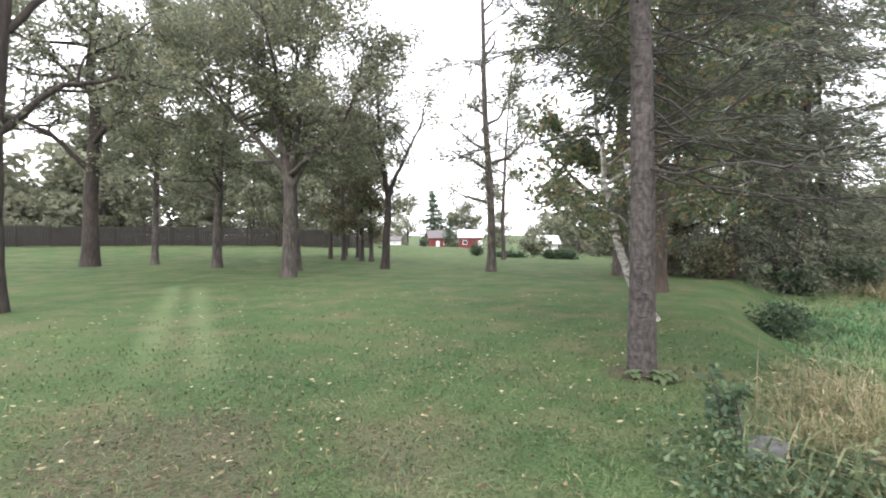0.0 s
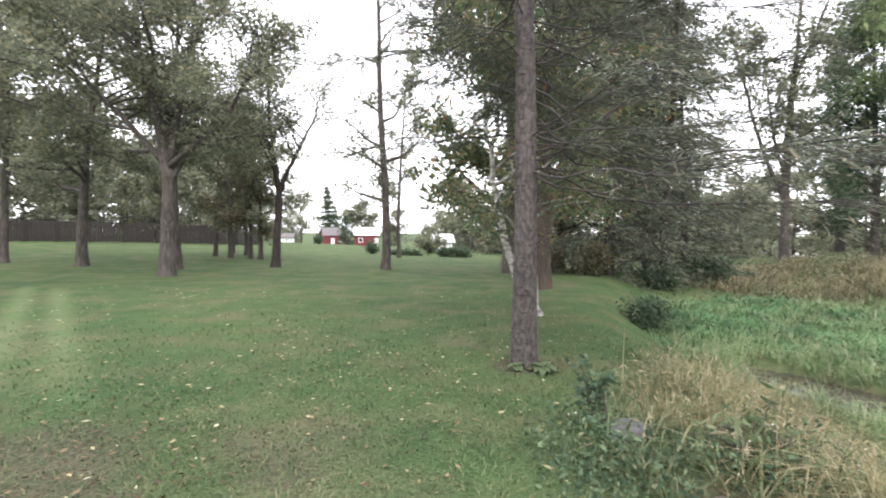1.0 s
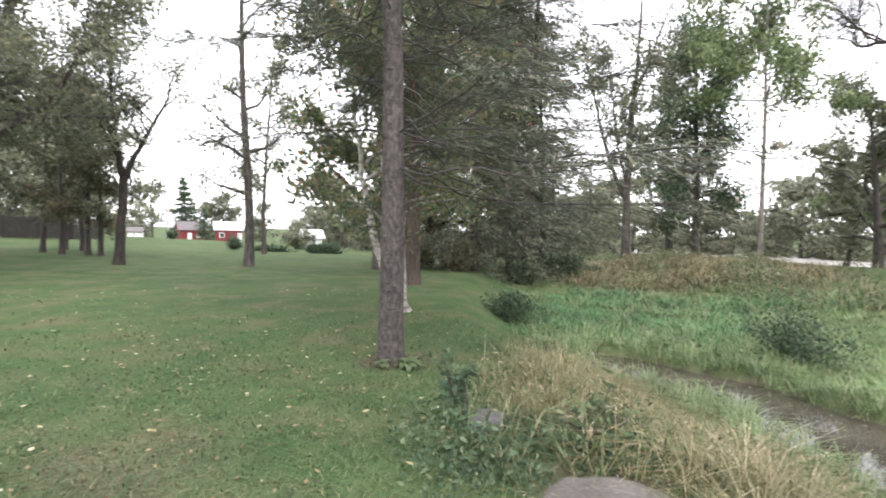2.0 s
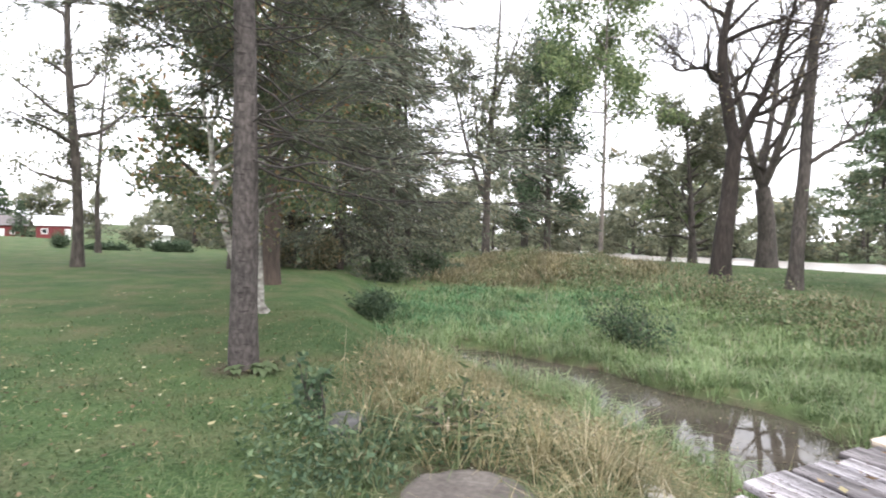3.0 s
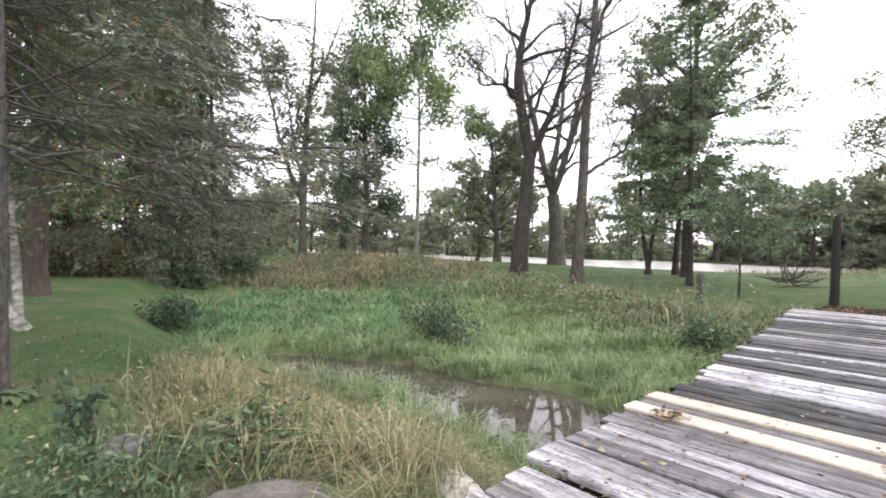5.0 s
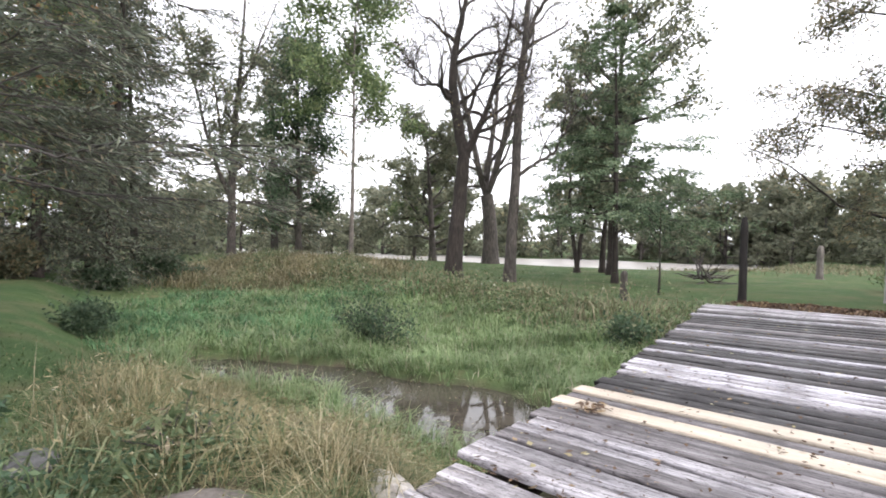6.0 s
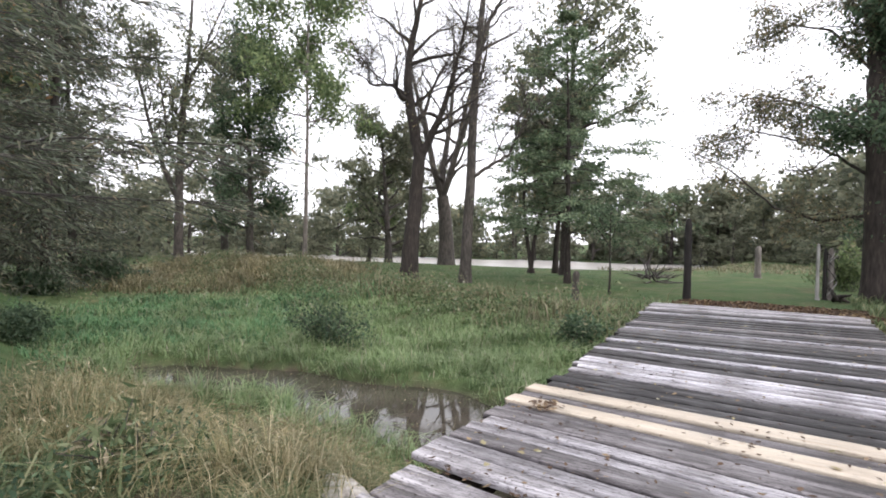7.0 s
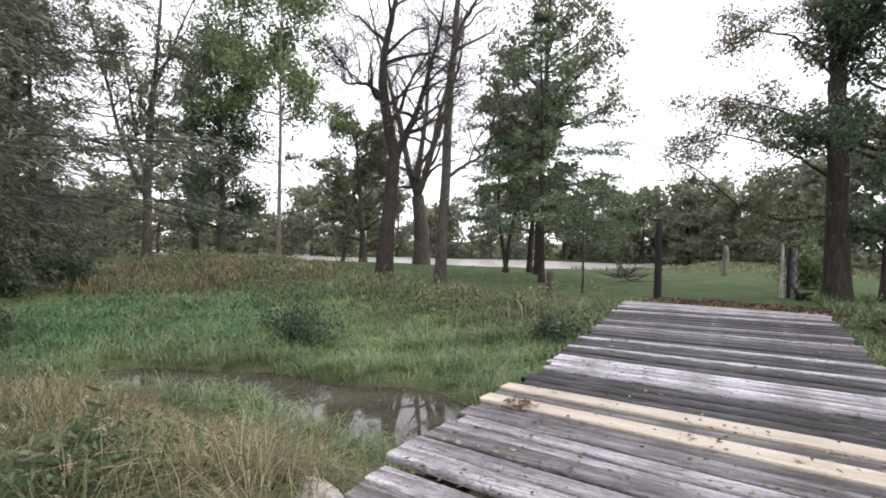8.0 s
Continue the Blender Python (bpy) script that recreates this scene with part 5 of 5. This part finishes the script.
stuff("mound_grass", "tall tan grass on the low mound", "grass", *blades(grng, xy, .36, .035, 1.1, vary=.6, angle=lean_a), GRASS_DRY)
# weeds by the stones
xy = scatter_xy(grng, -.1, 2.6, 2.2, 5.4, 24000, lambda x, y: (smooth(1.0, .15, np.hypot((x - .58) * .85, y - 3.35)) * (np.hypot(x - .67, y - 3.74) > .13) + .45 * smooth(.8, .1, np.hypot(x - 1.75, y - 3.4))) * (.15 + .85 * patch(None, x, y, 5.0, 2)) * off_stone(x, y))
v, f = leaf_quads(grng, np.column_stack([xy, height(xy[:, 0], xy[:, 1]) + grng.uniform(.0, 1, len(xy)) * (.08 + .26 * patch(None, xy[:, 0], xy[:, 1], 4.0, 6))]), .05, .42, .2)
stuff("bank_weeds", "dark leafy weeds round the boulders", "weeds", v, f, WEED_BLUE)
xy, lean_a = tufts(grng, scatter_xy(grng, .2, 2.2, 2.5, 4.2, 34, lambda x, y: smooth(1.2, .2, np.hypot(x - 1.1, y - 3.3)) * off_stone(x, y)), 14, .05)
stuff("arching_grass", "arching green grass clumps beside the flat stone", "grass", *blades(grng, xy, .33, .013, 1.5, vary=.5, angle=lean_a), GRASS_BANK)
xy = scatter_xy(grng, .0, 3.2, 2.4, 5.6, 1800, lambda x, y: smooth(1.6, .3, np.hypot(x - 1.3, y - 3.6)))
v, f = leaf_quads(grng, np.column_stack([xy, height(xy[:, 0], xy[:, 1]) + grng.uniform(.15, .4, len(xy))]), .014, .9, 0)
stuff("pale_flowers", "tiny white flowers in the bank weeds", "flowers", v[:280], f[:70], FLOWER)

bush("bush", "round dark leafy bush in the marsh", 3.72, 12.3, .34, .7, 521, LEAF_DARK, 3600, .09)
bush("bush", "feathery green bush at the pool's far side", 7.7, 7.9, .62, 1.05, 522, WEED_BLUE, 2600, .07, .1)
bush("bush", "low arching green bush by the bridge", 10.6, 3.6, .8, .6, 524, WEED_BLUE, 1500, .09)
bush("bush", "dark leafy bush beside the bridge's far half", 11.2, -2.7, .7, .7, 527, WEED, 1800, .10)
bush("bush", "low dark bush near the bridge's far end", 13.4, -2.5, .8, .6, 528, WEED, 1800, .10)
bush("bush", "rounded pale green bush beyond a big trunk", 24.5, -1.7, 1.3, 1.7, 529, LEAF_BRIGHT, 2600, .14)
bush("weed_plant", "tall leafy weed beside the boulder", .56, 3.86, .13, .78, 525, WEED_BLUE, 260, .07, .035, stems=3, category="weed")
bush("weed_plant", "clump of sword-leaved weed behind the flat stone", 1.45, 3.35, .3, .5, 526, WEED, 500, .1, .05, stems=12, category="weed", narrow=.25)
for k, (bx, by, bw, bt) in enumerate([(4.6, 20.6, .9, 1.2), (7.4, 21.2, 1.0, 1.1), (3.2, 22.6, 1.0, 1.6), (10.0, 22.8, 1.2, 1.4)]):
    bush("bush", "dark undergrowth beneath the spruces", bx, by, bw, bt, 530 + k, LEAF_DARK if k % 2 else LEAF_BROWN, 3000, .14, group="undergrowth")


def broad_plant(label, x, y, count, length, seed):
    rng = np.random.default_rng(seed)
    ob = thing("leafy_plant", x, y, hz(x, y), label, "plant")
    for k in range(count):
        a = 6.283 * k / count + rng.uniform(-.3, .3)
        bm = bmesh.new()
        L, W, n = length * rng.uniform(.7, 1.15), length * .28, 6
        rows = []
        for i in range(n + 1):
            t = i / n
            w = W * math.sin(math.pi * min(1, t * .92 + .06)) ** .8
            zc = L * (.75 * t - .85 * t * t) + .04
            rows.append([bm.verts.new((L * t * .9, s * w, zc + abs(s) * w * .25)) for s in (-1, 0, 1)])
        for r0, r1 in zip(rows, rows[1:]):
            for j in (0, 1):
                f = bm.faces.new((r0[j], r1[j], r1[j + 1], r0[j + 1]))
                f.smooth = True
        leaf = part("leaf", bm, WEED, ob)
        leaf.matrix_local = pose(0, 0, 0, 0, rng.uniform(-14, 6), math.degrees(a))


broad_plant("broad-leaved green plant at the foot of the spruce", .36, 5.88, 10, .2, 541)
broad_plant("broad-leaved green plant beside the spruce trunk", .08, 5.92, 7, .15, 542)
broad_plant("broad-leaved green weed on the bank", .95, 3.4, 7, .13, 543)

# ---- fallen leaves ----
xy = scatter_xy(grng, -10, 1.6, 1.2, 14, 4200, lambda x, y: (rough(x, y) < .2) * np.clip((6 / np.hypot(x, y)) ** 1.0, 0, 1) * (.25 + .75 * patch(None, x, y, .9, 8)))
v, f = leaf_quads(grng, np.column_stack([xy, height(xy[:, 0], xy[:, 1]) + .05]), .054, .6, 0, .5)
v.reshape(-1, 4, 3)[:, :, 2] = (v.reshape(-1, 4, 3)[:, :, 2] - (height(xy[:, 0], xy[:, 1]) + .05)[:, None]) * .35 + (height(xy[:, 0], xy[:, 1]) + .045)[:, None]
stuff("fallen_leaves", "pale yellow fallen leaves on the lawn", "leaves", v, f, FALLEN)

xy = scatter_xy(grng, -5.5, -.5, 1.4, 6, 2600, lambda x, y: smooth(1.7, .3, np.hypot((x + 3.3) * .8, y - 3.0)) + .25)
v, f = leaf_quads(grng, np.column_stack([xy, height(xy[:, 0], xy[:, 1]) + .03]), .045, .5, 0, .5)
q = v.reshape(-1, 4, 3)
q[:, :, 2] = (q[:, :, 2] - (height(xy[:, 0], xy[:, 1]) + .03)[:, None]) * .4 + (height(xy[:, 0], xy[:, 1]) + .03)[:, None]
stuff("leaf_litter", "brown leaf litter on a worn patch of lawn", "leaves", v, f, DEAD)

def deck_leaves(name, label, pts, size, mat):
    z = np.array([deck_z(x) + .022 for x in pts[:, 0]])
    v, f = leaf_quads(grng, np.column_stack([pts, z]), size, .6, 0, .5)
    q = v.reshape(-1, 4, 3)
    q[:, :, 2] = (q[:, :, 2] - z[:, None]) * .3 + z[:, None] + grng.uniform(0, .012, len(z))[:, None]
    stuff(name, label, "leaves", v, f, mat)


deck_leaves("fallen_leaves", "scattered brown leaves on the bridge planks", np.stack([2.5 + 10 * grng.random(900) ** 1.7, grng.uniform(-1.35, 2.0, 900)], 1), .048, DEAD)
deck_leaves("fallen_leaves", "curled yellowish leaves on the bridge planks", np.stack([2.4 + 9 * grng.random(150) ** 1.5, grng.uniform(-1.35, 2.0, 150)], 1), .06, FALLEN)
deck_leaves("leaf_pile", "small heap of brown leaves on the planks", np.stack([grng.normal(4.18, .10, 90), grng.normal(1.72, .07, 90)], 1), .06, DEAD)
lp = np.stack([grng.normal(14.5, .7, 3600), grng.uniform(-1.7, 2.7, 3600)], 1)
v, f = leaf_quads(grng, np.column_stack([lp, height(lp[:, 0], lp[:, 1]) + .03]), .08, .6, 0)
stuff("fallen_leaves", "brown leaf litter at the far end of the bridge", "leaves", v, f, DEAD)
